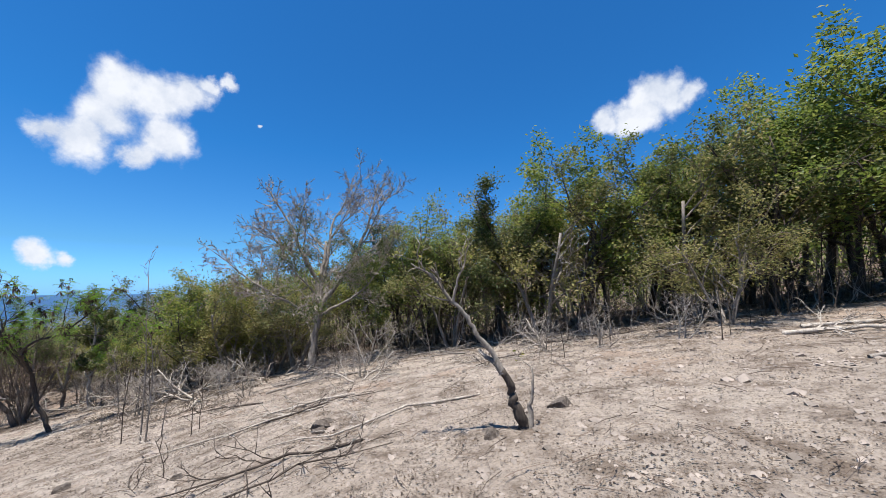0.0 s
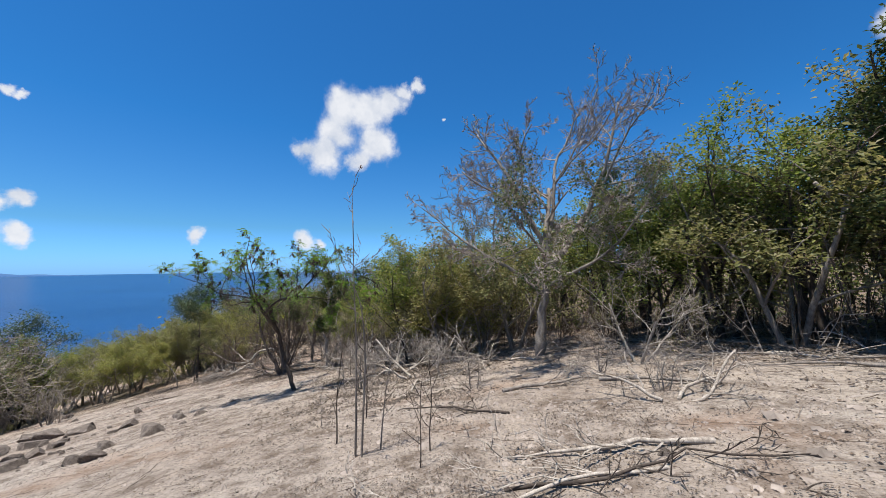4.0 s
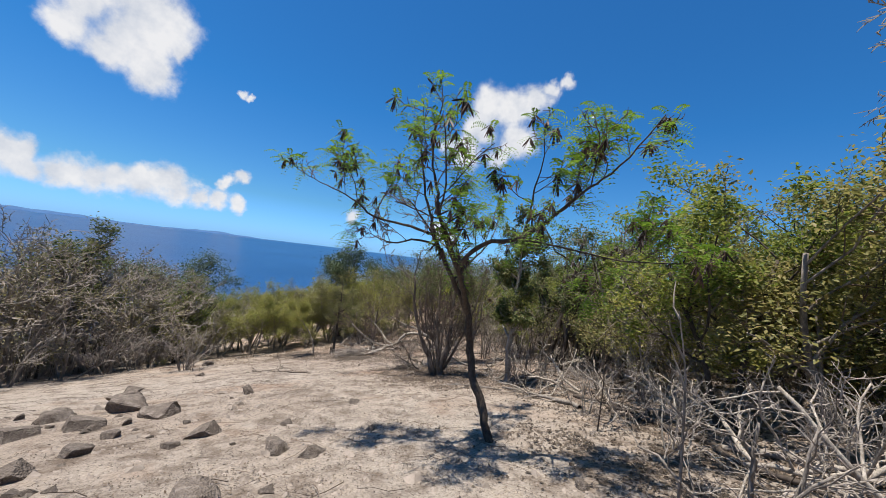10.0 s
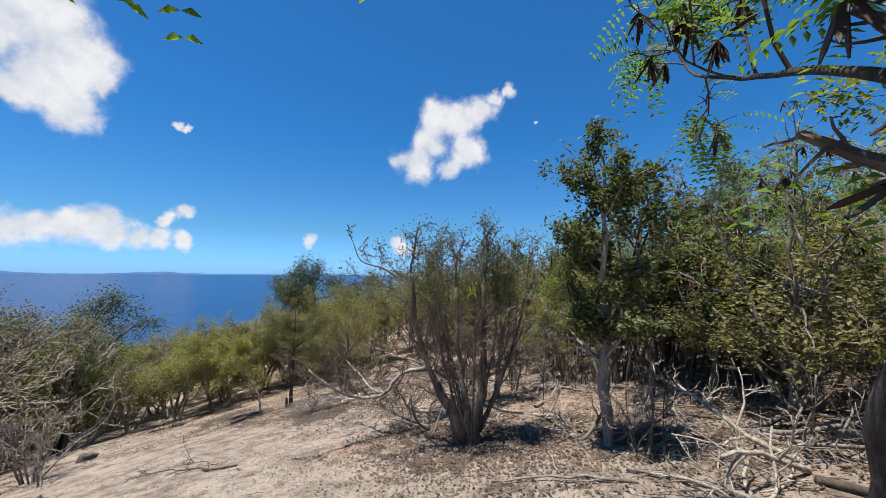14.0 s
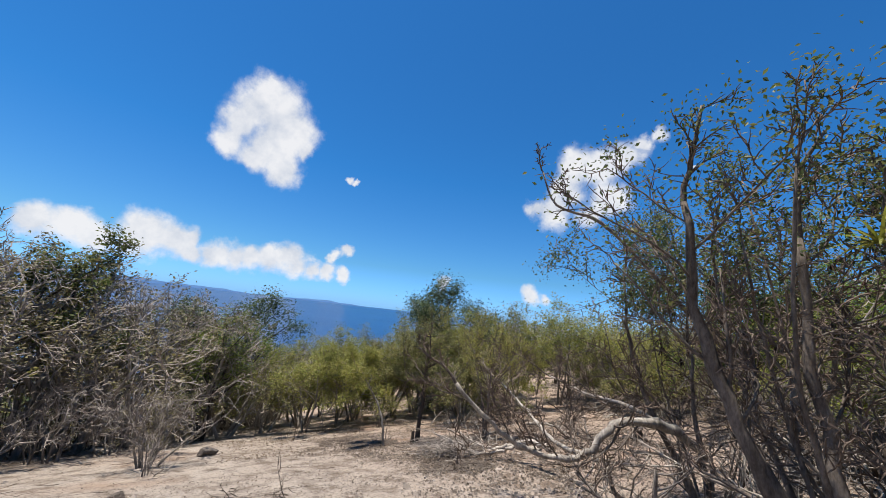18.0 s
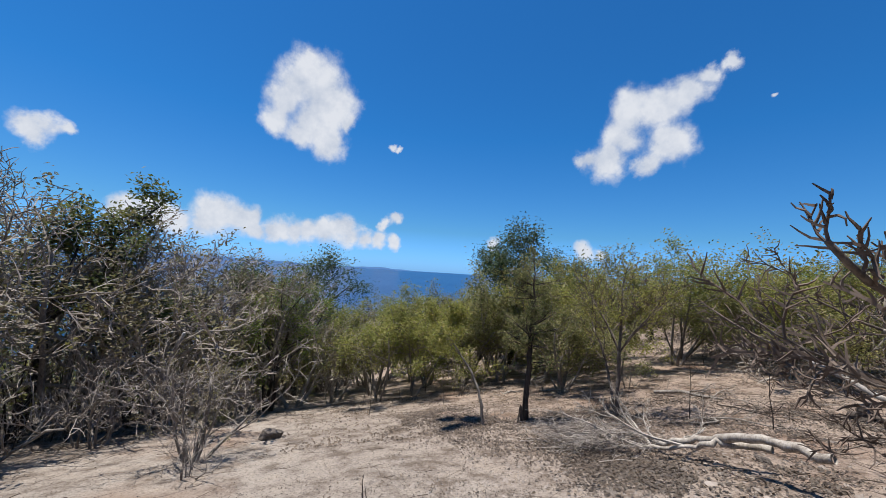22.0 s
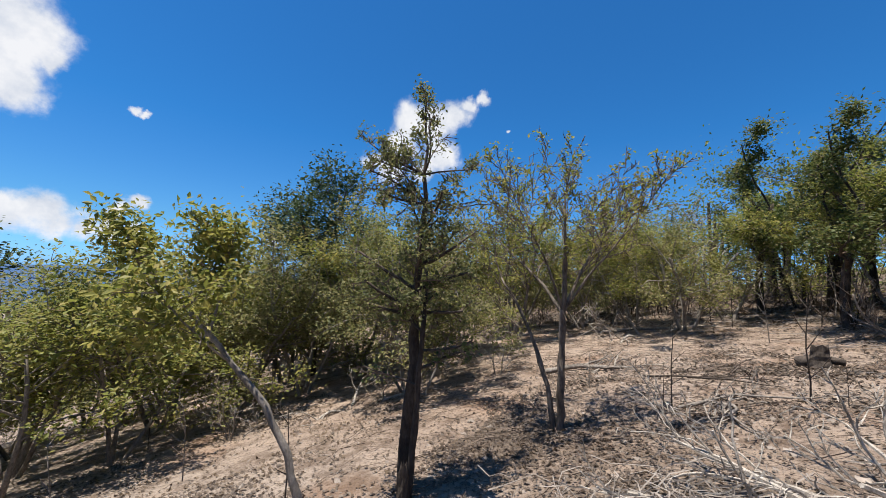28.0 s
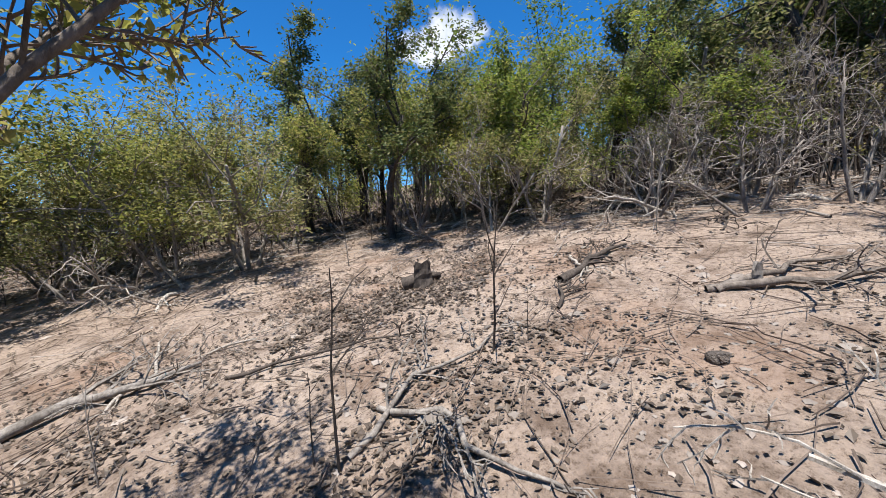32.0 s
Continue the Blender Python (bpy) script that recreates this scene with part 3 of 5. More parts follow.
def thicket(seed):
    """A stand of thin upright stems with a few twigs and dry leaves."""
    thing = new("thicket_shrub")
    spec = dict(BASE, levels=2, segs=(5, 3), many=(3,), start=(0.3,), angle=(36,), ratio=(0.3,), wiggle=(0.08, 0.15), sides=(3, 3), taper=0.4, leafy=2)
    wood, anchors = {}, []
    for k in range(8):
        grow((rng.normal(0, 0.4), rng.normal(0, 0.4), -0.08), (rng.normal(0, 0.13), rng.normal(0, 0.13), 1), rng.uniform(0.9, 2.4), rng.uniform(0.008, 0.02), 0, spec, wood, anchors)
    for pts, radii in wood[0]:
        s = Shape()
        s.tube(pts, radii, 4)
        part("stem", s, BARK_GREY if seed % 2 else BARK_DARK, thing)
    s = Shape()
    for pts, radii in wood[1]:
        s.tube(pts, radii, 3, cap=False)
    tagged(part("twig_mass", s, TWIGS_BROWN, thing), kind="stuff")
    s = Shape()
    s.leaves(crown_points(anchors, 170, 0.1), 0.07, 0.5, 0.6)
    tagged(part("leaves", s, LEAF_DRY if seed % 2 else LEAF_OLIVE, thing), kind="stuff")
    return thing


def flat_deadwood(seed):
    """Dead limbs that lie and reach along the ground."""
    thing = new("dead_branches")
    spec = dict(BASE, levels=4, segs=(7, 5, 4, 3), many=(6, 5, 4), start=(0.15, 0.2, 0.2), angle=(48, 46, 42), wiggle=(0.16, 0.22, 0.26, 0.3),
                up=(0.03, 0.02, 0.0, 0.0), sides=(7, 5, 3, 3))
    wood, anchors = {}, []
    for k in range(3):
        a = rng.uniform(0, 2 * np.pi)
        grow((0.3 * math.cos(a), 0.3 * math.sin(a), 0.05), (math.cos(a), math.sin(a), 0.22), rng.uniform(1.5, 2.4), 0.05, 0, spec, wood, anchors)
    wood_parts(thing, wood, spec, DEADWOOD if seed else BARK_GREY, TWIGS if seed == 1 else TWIGS_BROWN if seed == 0 else DEADWOOD)
    return thing


def sapling(seed):
    """Thin upright bare stem."""
    thing = new("sapling")
    spec = dict(BASE, levels=2, segs=(7, 3), many=(3 + 2 * seed,), start=(0.25,), angle=(38,), ratio=(0.22,), wiggle=(0.05, 0.12), sides=(5, 3), taper=0.3)
    wood, anchors = {}, []
    grow((0, 0, -0.05), (0.04, 0.02, 1), 1.0, 0.0085, 0, spec, wood, anchors)
    for name, lv in (("stem", 0), ("twig", 1)):
        for pts, radii in wood.get(lv, ()):
            s = Shape()
            s.tube(pts, radii, 5 if lv == 0 else 3)
            part(name, s, BARK_GREY if seed % 2 else BARK_DARK, thing)
    return thing


GREEN = Kind(kind_of(wood_green, 0, 1, 2), "tree", "trees of the hillside wood")
OLIVE = Kind(kind_of(wood_olive, 0, 1, 2, 3), "tree", "small olive-green trees")
DARK = Kind(kind_of(wood_dark, 0, 1), "tree", "dark trees of the wood")
TWIGGY = Kind(kind_of(wood_twiggy, 0, 1, 2), "tree", "half-bare shrub trees")
BARE = Kind(kind_of(bare_shrub, 0, 1), "shrub", "bare grey shrubs")
THICKET = Kind(kind_of(thicket, 0, 1, 2), "shrub", "thin-stemmed shrubs of the undergrowth")
DEAD = Kind(kind_of(flat_deadwood, 0, 1, 2), "dead branches", "heaps of dead limbs")
SAPLING = Kind(kind_of(sapling, 0, 1, 2), "sapling", "bare saplings")

L_GREEN = "broad-leaved tree with a dense green crown in the dry wood"
L_OLIVE = "small multi-stemmed tree with olive to yellow-green leaves"
L_DARK = "tall dark-trunked tree with dull dark green foliage"
L_TWIGGY = "half-bare shrub tree with many grey twigs and few leaves"
L_BARE = "leafless grey shrub of tangled thin branches"
L_THICKET = "clump of thin upright stems with few dry leaves"
L_DEAD = "pale weathered dead limbs lying on the dry ground"
L_SAPLING = "thin bare upright sapling stem standing in dry soil"


def edge_right(x):
    return float(np.interp(x, (-44, -36, -30, -24, -20, -18.5, -16, -12, -8, -4, 0, 4, 9, 16), (24, 25, 28, 28, 25, 22, 19.4, 18.8, 17.8, 15.5, 12.5, 10.5, 9.5, 5)))


def edge_left(x):
    return float(np.interp(x, (-52, -46, -40, -34, -31, -28, -26, -23, -20), (18, 15.5, 12.5, 9.5, 7.2, 5, 2.4, -0.8, -5)))


def scatter(x0, x1, y0, y1, step, keep):
    out = []
    for x in np.arange(x0, x1, step):
        for y in np.arange(y0, y1, step):
            px, py = x + rng.uniform(-0.42, 0.42) * step, y + rng.uniform(-0.42, 0.42) * step
            if keep(px, py):
                out.append((px, py))
    return out


rng = np.random.default_rng(11)
# the wood above the clearing
for x, y in scatter(-26, 18, 5, 46, 2.3, lambda x, y: edge_right(x) + 0.6 < y < edge_right(x) + 5.0):
    q = rng.uniform()
    east, far_east = float(smooth((x + 10) / 16)), float(smooth((x - 5) / 7)) - 1.1 * float(smooth((-13 - x) / 6))
    if q < 0.30 + 0.3 * east:
        GREEN.place(x, y, rng.uniform(0.88, 1.12) * (0.84 + 0.16 * east + 0.18 * far_east), label=L_GREEN)
    elif q < 0.72:
        OLIVE.place(x, y, rng.uniform(1.0, 1.32) * (1 + 0.20 * east + 0.10 * far_east), label=L_OLIVE)
    elif q < 0.86:
        DARK.place(x, y, rng.uniform(0.8, 1.0) * (1 + 0.2 * far_east), label=L_DARK)
    else:
        TWIGGY.place(x, y, rng.uniform(1.0, 1.4), label=L_TWIGGY)
# the wood below, on the seaward side
for x, y in scatter(-48, -20, -9, 16, 2.3, lambda x, y: edge_left(x) - 5.5 < y < edge_left(x) - 0.4):
    q = rng.uniform()
    k = 1.15 - 0.42 * float(smooth((-36 - x) / 10))
    if q < 0.82:
        TWIGGY.place(x, y, rng.uniform(1.25, 1.7) * k, label=L_TWIGGY)
    elif q < 0.92:
        DARK.place(x, y, rng.uniform(0.85, 1.1) * k, label=L_DARK)
    else:
        GREEN.place(x, y, rng.uniform(0.9, 1.15) * k, label=L_GREEN)
# low trees that close the clearing towards the sea
for x, y in scatter(-50, -28.5, 5, 30, 2.4, lambda x, y: edge_left(x) + 0.5 < y < edge_right(x) + 0.5 and -45 < x < -32.5 - 0.2 * abs(y - 15)):
    OLIVE.place(x, y, rng.uniform(1.0, 1.25), label=L_OLIVE)

rng = np.random.default_rng(12)
# undergrowth along both edges
for _ in range(60):
    x = rng.uniform(-29, 13)
    THICKET.place(x, edge_right(x) + rng.uniform(-1.0, 4.5), rng.uniform(0.7, 1.25), label=L_THICKET)
for _ in range(40):
    x = rng.uniform(-44, -22)
    THICKET.place(x, edge_left(x) + rng.uniform(-3.5, 0.6), rng.uniform(0.8, 1.4), label=L_THICKET)


def undergrowth(count, where, height, mat, label):
    """Tangled thin stems of the wood's floor, past counting."""
    s = Shape()
    for _ in range(count):
        x, y = where()
        h = rng.uniform(*height)
        d = unit(np.array((rng.normal(0, 0.8), rng.normal(0, 0.8), 1)))
        p, pts = np.array((x, y, ground_z(x, y) - 0.05)), []
        for k in range(5):
            pts.append(p)
            d = unit(d + rng.normal(0, 0.24, 3))
            p = p + d * h / 4
        r = rng.uniform(0.006, 0.016)
        s.tube(pts, np.linspace(r, r * 0.4, 5), 3, cap=False)
        for k in range(3):
            j = int(rng.integers(1, 5))
            e = unit(d + rng.normal(0, 0.75, 3))
            a = pts[j] + e * h * rng.uniform(0.12, 0.24) + rng.normal(0, 0.03, 3)
            s.tube([pts[j], a, a + unit(e + rng.normal(0, 0.5, 3)) * h * 0.14], (r * 0.5, r * 0.38, r * 0.2), 3, cap=False)
    tagged(new("undergrowth", s.mesh("undergrowth", mat)), label, "undergrowth", kind="stuff")


def band(x0, x1, edge, lo, hi):
    def where():
        x = rng.uniform(x0, x1)
        return x, edge(x) + rng.uniform(lo, hi)
    return where


undergrowth(620, band(-9, 14, edge_right, 0.0, 4.2), (0.5, 2.1), TWIGS_BROWN, "tangle of thin brown stems under the trees of the wood")
undergrowth(560, band(-30, -9, edge_right, -0.2, 4.0), (0.4, 1.8), TWIGS_BROWN, "tangle of thin brown stems along the upper wood")
undergrowth(190, band(-9, 12, edge_right, -1.6, 1.5), (0.4, 1.6), TWIGS, "grey dry stems at the edge of the wood")
undergrowth(1100, band(-44, -21, edge_left, -3.2, 0.2), (0.8, 3.2), TWIGS, "dense grey-brown stems of the seaward scrub")
undergrowth(450, band(-44, -23, edge_left, -0.8, 0.7), (0.5, 2.0), TWIGS, "grey dry stems at the edge of the seaward scrub")


def low_scrub(count, where, height, mat, label):
    """Leafy low growth between the stems, in clumps."""
    s, at = Shape(), []
    for _ in range(count // 60):
        x, y = where()
        r, h, z = rng.uniform(0.35, 0.8), rng.uniform(*height), ground_z(x, y)
        d = rng.normal(0, 0.55, (60, 3))
        d[:, 2] = np.abs(d[:, 2]) * h
        at.append(d * np.array((r, r, 1.0)) + np.array((x, y, z + 0.1)))
    s.leaves(np.concatenate(at), 0.10, 0.7, 0.55)
    tagged(new("low_scrub", s.mesh("low_scrub", mat)), label, "scrub", kind="stuff")


low_scrub(15000, band(-10, 15, edge_right, 4.2, 8.0), (0.7, 1.8), LEAF_DARK, "dull green low growth filling the wood's floor")
low_scrub(14000, band(-34, -10, edge_right, 7.0, 15.0), (0.8, 2.0), LEAF_DARK, "dull growth deep in the upper wood")
low_scrub(11000, band(-32, -10, edge_right, 3.6, 7.5), (0.6, 1.6), LEAF_OLIVE, "olive low growth filling the upper wood's floor")

# two round-headed evergreens that stand out against the sea
def evergreen(seed):
    spec = dict(BASE, many=(9, 6, 4), angle=(68, 50, 46), start=(0.40, 0.2, 0.2), ratio=(0.70, 0.52, 0.5), up=(0.04, 0.08, 0.04, 0.0))
    return make_tree("tree", 6.4, 0.13, 1, spec, LEAF_EVERGREEN, 20000, 0.115, 0.42, BARK_DARK, TWIGS_BROWN, 0.05, fork=0.72, joined=True)


EVERGREEN = Kind(kind_of(evergreen, 0), "tree", "round-headed evergreens")
EVERGREEN.place(-33.7, 20.75, 1.08, label="tall evergreen with a rounded dark green crown")
EVERGREEN.place(-37.1, 11.25, 1.08, label="rounded dark evergreen standing above the scrub")


# ---- trees that stand alone ----
def single(name, stems, spec, bark, twig, label, category, leaf=None, leaf_count=0, leaf_size=0.1, spread=0.1, flat=0.5, narrow=0.55, at=(0, 0), sides=10, leafy_from=0.0):
    """A tree with a trunk of its own shape: stems are (points, first radius, last radius), relative to its foot."""
    thing = new(name)
    x, y = at
    thing.matrix_basis = pose(x, y, ground_z(x, y) - 0.03)
    wood, anchors = {}, []
    for pts, r0, r1, *own in stems:
        s = Shape()
        pts = np.array(pts, float)
        # rounded: three times finer along a smooth curve
        t, fine_t = np.arange(len(pts)), np.linspace(0, len(pts) - 1, 3 * len(pts) + 2)
        curve = np.stack([np.interp(fine_t, t, pts[:, c]) for c in range(3)], 1)
        for _ in range(2):
            curve[1:-1] = (curve[:-2] + 2 * curve[1:-1] + curve[2:]) / 4
        curve[2:-1] += rng.normal(0, 0.20 * r0, (len(curve) - 3, 3))
        radii = np.linspace(r0, r1, len(curve)) * (1 + 0.10 * rng.normal(size=len(curve)))
        s.tube(curve, radii, sides)
        part("trunk", s, own[2] if len(own) > 2 else bark, thing, soft=True)
        m = len(curve)
        reach = spec["limb"] * (own[1] if len(own) > 1 else 1.0)
        tips = [] if len(own) > 2 else anchors
        many = own[0] if own else spec["limbs"]
        for k in range(many):
            i = int(m * (spec["from"] + (0.98 - spec["from"]) * (k + 0.5) / many))
            i = min(i, m - 2)
            d = unit(curve[i + 1] - curve[i])
            sw = unit(np.cross(d, rng.normal(size=3)))
            a = radians(rng.normal(spec["limb_angle"], 12))
            grow(curve[i], d * math.cos(a) + sw * math.sin(a), reach * rng.uniform(0.6, 1.15), radii[i] * spec.get("slim", 0.55), 1, spec, wood, tips)
        grow(curve[-1], curve[-1] - curve[-2], reach * 0.8, r1, 1, spec, wood, tips)
    wood_parts(thing, wood, spec, bark, twig)
    if leaf_count:
        s = Shape()
        s.leaves(crown_points([q for q in anchors if q[0][2] > leafy_from], leaf_count, spread, 5), leaf_size, flat, narrow)
        tagged(part("crown", s, leaf, thing), kind="stuff")
    return tagged(thing, label, category), anchors


def bromeliad(x, y, z):
    s = Shape()
    for k in range(26):
        a, el = rng.uniform(0, 2 * np.pi), rng.uniform(0.2, 1.4)
        d = np.array((math.cos(a) * math.cos(el), math.sin(a) * math.cos(el), math.sin(el)))
        side = unit(np.cross(d, (0, 0, 1))) * 0.014
        length = rng.uniform(0.22, 0.42)
        v = []
        for i in range(5):
            f = i / 4
            c = d * length * f - np.array((0, 0, 0.16)) * f * f
            v += [c - side * (1 - f * 0.9), c + side * (1 - f * 0.9)]
        s.add(v, [(2 * i, 2 * i + 1, 2 * i + 3, 2 * i + 2) for i in range(4)])
    ob = new("bromeliad", s.mesh("bromeliad", LEAF_BROMELIAD))
    ob.location = (x, y, z)
    tagged(ob, "yellow-green bromeliad tuft growing on a tree limb", "air plant", "bromeliads on the trees")


rng = np.random.default_rng(13)
# grey half-bare tree with a pale forked trunk
bx, by = -4.75, 13.3
bz = ground_z(bx, by)
spec = dict(BASE, least=0.009, levels=5, segs=(6, 6, 5, 4, 3), wiggle=(0.1, 0.13, 0.18, 0.22, 0.25), up=(0, 0.04, 0.03, 0.02, 0.02), many=(0, 8, 7, 6), start=(0, 0.2, 0.2, 0.2),
            angle=(0, 46, 44, 42), ratio=(0.6, 0.55, 0.52, 0.5), sides=(8, 6, 4, 3, 3), limbs=4, limb=2.9, limb_angle=56, leafy=2)
spec["from"] = 0.55
big, tips = single("tree", (([(0, 0, -0.1), (0.02, 0.04, 0.8), (0.12, 0.12, 1.6), (0.22, 0.2, 2.4)], 0.14, 0.10, 0),
                            ([(0.22, 0.2, 2.3), (0.0, 0.3, 3.2), (-0.5, 0.1, 4.2), (-0.8, 0.1, 4.9)], 0.09, 0.05),
                            ([(0.22, 0.2, 2.3), (0.7, 0.5, 3.0), (1.2, 0.9, 3.9), (1.5, 1.1, 4.8)], 0.10, 0.055),
                            ([(0.15, 0.2, 2.7), (0.30, 0.6, 3.8), (0.3, 0.9, 5.0)], 0.08, 0.045),
                            ([(0.12, 0.1, 1.6), (-0.5, -0.1, 2.2), (-1.2, -0.4, 2.6), (-1.9, -0.6, 3.1)], 0.055, 0.03, 4, 0.7),
                            ([(0.14, 0.14, 1.8), (0.8, 0.0, 2.2), (1.5, -0.1, 2.5), (2.1, -0.1, 3.1)], 0.055, 0.03, 4, 0.7),
                            ([(0.2, 0.2, 2.1), (0.3, -0.5, 2.6), (0.2, -1.2, 3.0)], 0.05, 0.03, 4, 0.65)),
                   spec, BARK_GREY, TWIGS, "large grey half-bare tree with pale forked trunk and withered tips", "tree",
                   LEAF_PINK, 750, 0.075, 0.05, at=(bx, by))
s = Shape()
s.leaves(crown_points([q for q in tips if q[0][0] > -0.6 and q[0][2] < 5.6], 8500, 0.22), 0.075, 0.5, 0.5)
tagged(part("green_leaves", s, LEAF_DARK, big), kind="stuff")
bromeliad(bx + 0.1, by + 0.26, bz + 3.3)
bromeliad(bx + 1.1, by + 0.75, bz + 3.35)
for dx, dy, k in ((1.0, 7.2, 1.1), (-0.6, 7.6, 1.0), (2.6, 4.6, 1.0)):
    DARK.place(bx + dx, by + dy, k, label=L_DARK)

rng = np.random.default_rng(14)
# lead tree with a bowed stem, feathery leaves and dark pods
cx, cy = -11.35, 11.05
spec = dict(BASE, levels=4, segs=(6, 6, 5, 4), wiggle=(0.1, 0.14, 0.2, 0.24), up=(0, 0.10, 0.04, 0.0), many=(0, 6, 5), start=(0, 0.25, 0.2),
            angle=(0, 46, 46), ratio=(0.6, 0.5, 0.5), sides=(8, 6, 4, 3), limbs=5, limb=1.15, limb_angle=62, leafy=2)
spec["from"] = 0.42
lead, tips = single("tree", (([(0, -0.02, -0.1), (-0.22, -0.01, 0.30), (-0.54, 0.01, 0.75), (-0.69, 0.02, 1.25), (-0.63, -0.18, 1.75)], 0.060, 0.052, 0),
                             ([(-0.63, -0.18, 1.70), (-0.62, -0.55, 2.15), (-0.71, -0.82, 2.58), (-0.80, -0.95, 2.95), (-0.88, -1.05, 3.35)], 0.040, 0.016, 5, 0.8),
                             ([(-0.63, -0.18, 1.70), (-0.36, -0.62, 2.05), (-0.17, -0.95, 2.36)], 0.044, 0.034, 0),
                             ([(-0.17, -0.95, 2.34), (-0.36, -1.0, 2.62), (-0.53, -1.03, 2.95), (-0.52, -1.12, 3.25), (-0.60, -1.2, 3.6)], 0.032, 0.014),
                             ([(-0.17, -0.95, 2.34), (0.0, -0.82, 2.67), (0.30, -0.36, 2.78), (0.66, -0.30, 3.06), (1.07, -0.34, 3.40), (1.3, -0.3, 3.55)], 0.034, 0.011, 5, 0.8),
                             ([(-0.76, -0.92, 2.74), (-1.12, -1.15, 2.84), (-1.5, -1.42, 2.88), (-1.85, -1.6, 3.15), (-2.2, -1.85, 3.3)], 0.021, 0.008, 5, 0.7),
                             ([(-0.71, -0.83, 2.60), (-0.98, -1.05, 2.66), (-1.22, -1.18, 2.55), (-1.45, -1.3, 2.6)], 0.017, 0.007, 4, 0.5),
                             ([(0.30, -0.36, 2.78), (0.38, -0.34, 3.15), (0.42, -0.40, 3.4), (0.52, -0.45, 3.6)], 0.017, 0.008, 4, 0.7),
                             ([(0.36, -0.34, 2.79), (0.8, 0.02, 2.74), (1.25, 0.35, 2.66), (1.7, 0.6, 2.7)], 0.014, 0.006, 4, 0.6),
                             ([(-0.62, -0.55, 2.15), (-0.75, -0.1, 2.45), (-0.95, 0.45, 2.7), (-1.2, 0.9, 3.0)], 0.018, 0.008, 4, 0.8)),
                    spec, BARK_DARK, TWIGS_BROWN, "slender tree with bowed stem, feathery leaves and dark hanging pods", "tree", at=(cx, cy))


def feathers(shape, anchors, count):
    """Pinnate leaves: leaflets in pairs along a drooping stalk."""
    pick = rng.integers(0, len(anchors), count)
    at = np.array([anchors[i][0] for i in pick])
    d = np.array([anchors[i][1] for i in pick]) + rng.normal(0, 0.6, (count, 3))
    d /= np.linalg.norm(d, axis=1)[:, None]
    side = np.cross(d, np.array((0, 0, 1.0)))
    side /= np.linalg.norm(side, axis=1)[:, None] + 1e-9
    for i in range(1, 8):
        for sgn in (-1, 1):
            c = at + d * 0.030 * i - np.array((0, 0, 0.0022)) * i * i
            a, w, ln = side * sgn, d * 0.0085, 0.055 - 0.004 * abs(i - 4)
            droop = np.array((0, 0, -0.012))
            v = np.stack([c, c + a * ln * 0.5 + w, c + a * ln + droop, c + a * ln * 0.5 - w], 1)
            idx = np.arange(count)[:, None] * 4
            shape.add_array(v, np.concatenate([idx + np.array((0, 1, 2)), idx + np.array((0, 2, 3))]))


def hanging_pods(thing, anchors, bunches, label):
    """Bunches of flat dry pods that hang from the twigs, each bunch a part."""
    for _ in range(bunches):
        shape, p = Shape(), anchors[int(rng.integers(len(anchors)))][0]
        for _ in range(int(rng.integers(4, 11))):
            d = unit(rng.normal(0, 0.36, 3) + np.array((0, 0, -1)))
            side = unit(np.cross(d, rng.normal(size=3)))
            flatn = np.cross(d, side) * 0.002
            ln, w = rng.uniform(0.10, 0.18), 0.010
            v = [p + d * ln * f + side * w * k + flatn * e for f, wk in ((0.05, 0.3), (0.3, 1), (0.8, 1), (1, 0.2)) for k in (-wk, wk) for e in (-1, 1)]
            faces = []
            for i in range(3):
                a = 4 * i
                faces += [(a, a + 2, a + 6, a + 4), (a + 1, a + 5, a + 7, a + 3), (a, a + 4, a + 5, a + 1), (a + 2, a + 3, a + 7, a + 6)]
            shape.add(v, faces)
        part("pod_bunch", shape, PODS, thing, label)


tips = [q for q in tips if q[0][2] > 3.2 or math.hypot(q[0][0] + 0.9, q[0][1] + 1.75) > 0.85]
s = Shape()
feathers(s, tips, 1500)
tagged(part("leaves", s, LEAF_FERNY, lead, "bright green feathery leaves"), kind="stuff")
hanging_pods(lead, tips, 150, "dark brown dry seed pods")
# a second lead tree stands among the scrub behind it
spec2 = dict(spec, limbs=3, limb=1.5)
spec2["from"] = 0.5
for ax, ay, k in ((-13.2, 18.6, 1.1), (-17.4, 17.2, 0.9), (-12.1, 16.9, 1.05), (-11.2, 16.3, 0.95)):
    other, tips = single("tree", (([(0, 0, -0.1), (0.05, 0.1, 1.0 * k), (0.0, 0.2, 2.0 * k), (0.15, 0.3, 3.2 * k)], 0.075, 0.026),
                                  ([(0, 0.1, 0.6 * k), (-0.4, 0.2, 1.5 * k), (-0.8, 0.1, 2.7 * k)], 0.055, 0.018),
                                  ([(0, 0.1, 0.9 * k), (0.4, -0.1, 1.7 * k), (0.6, -0.3, 2.6 * k)], 0.045, 0.016)),
                         spec2, BARK_GREY, TWIGS, "thin grey lead tree hung with dry brown pods", "tree", at=(ax, ay))
    s = Shape()
    feathers(s, tips, 160)
    tagged(part("leaves", s, LEAF_FERNY, other), kind="stuff")
    hanging_pods(other, tips, 45, "dry brown seed pods")

rng = np.random.default_rng(15)
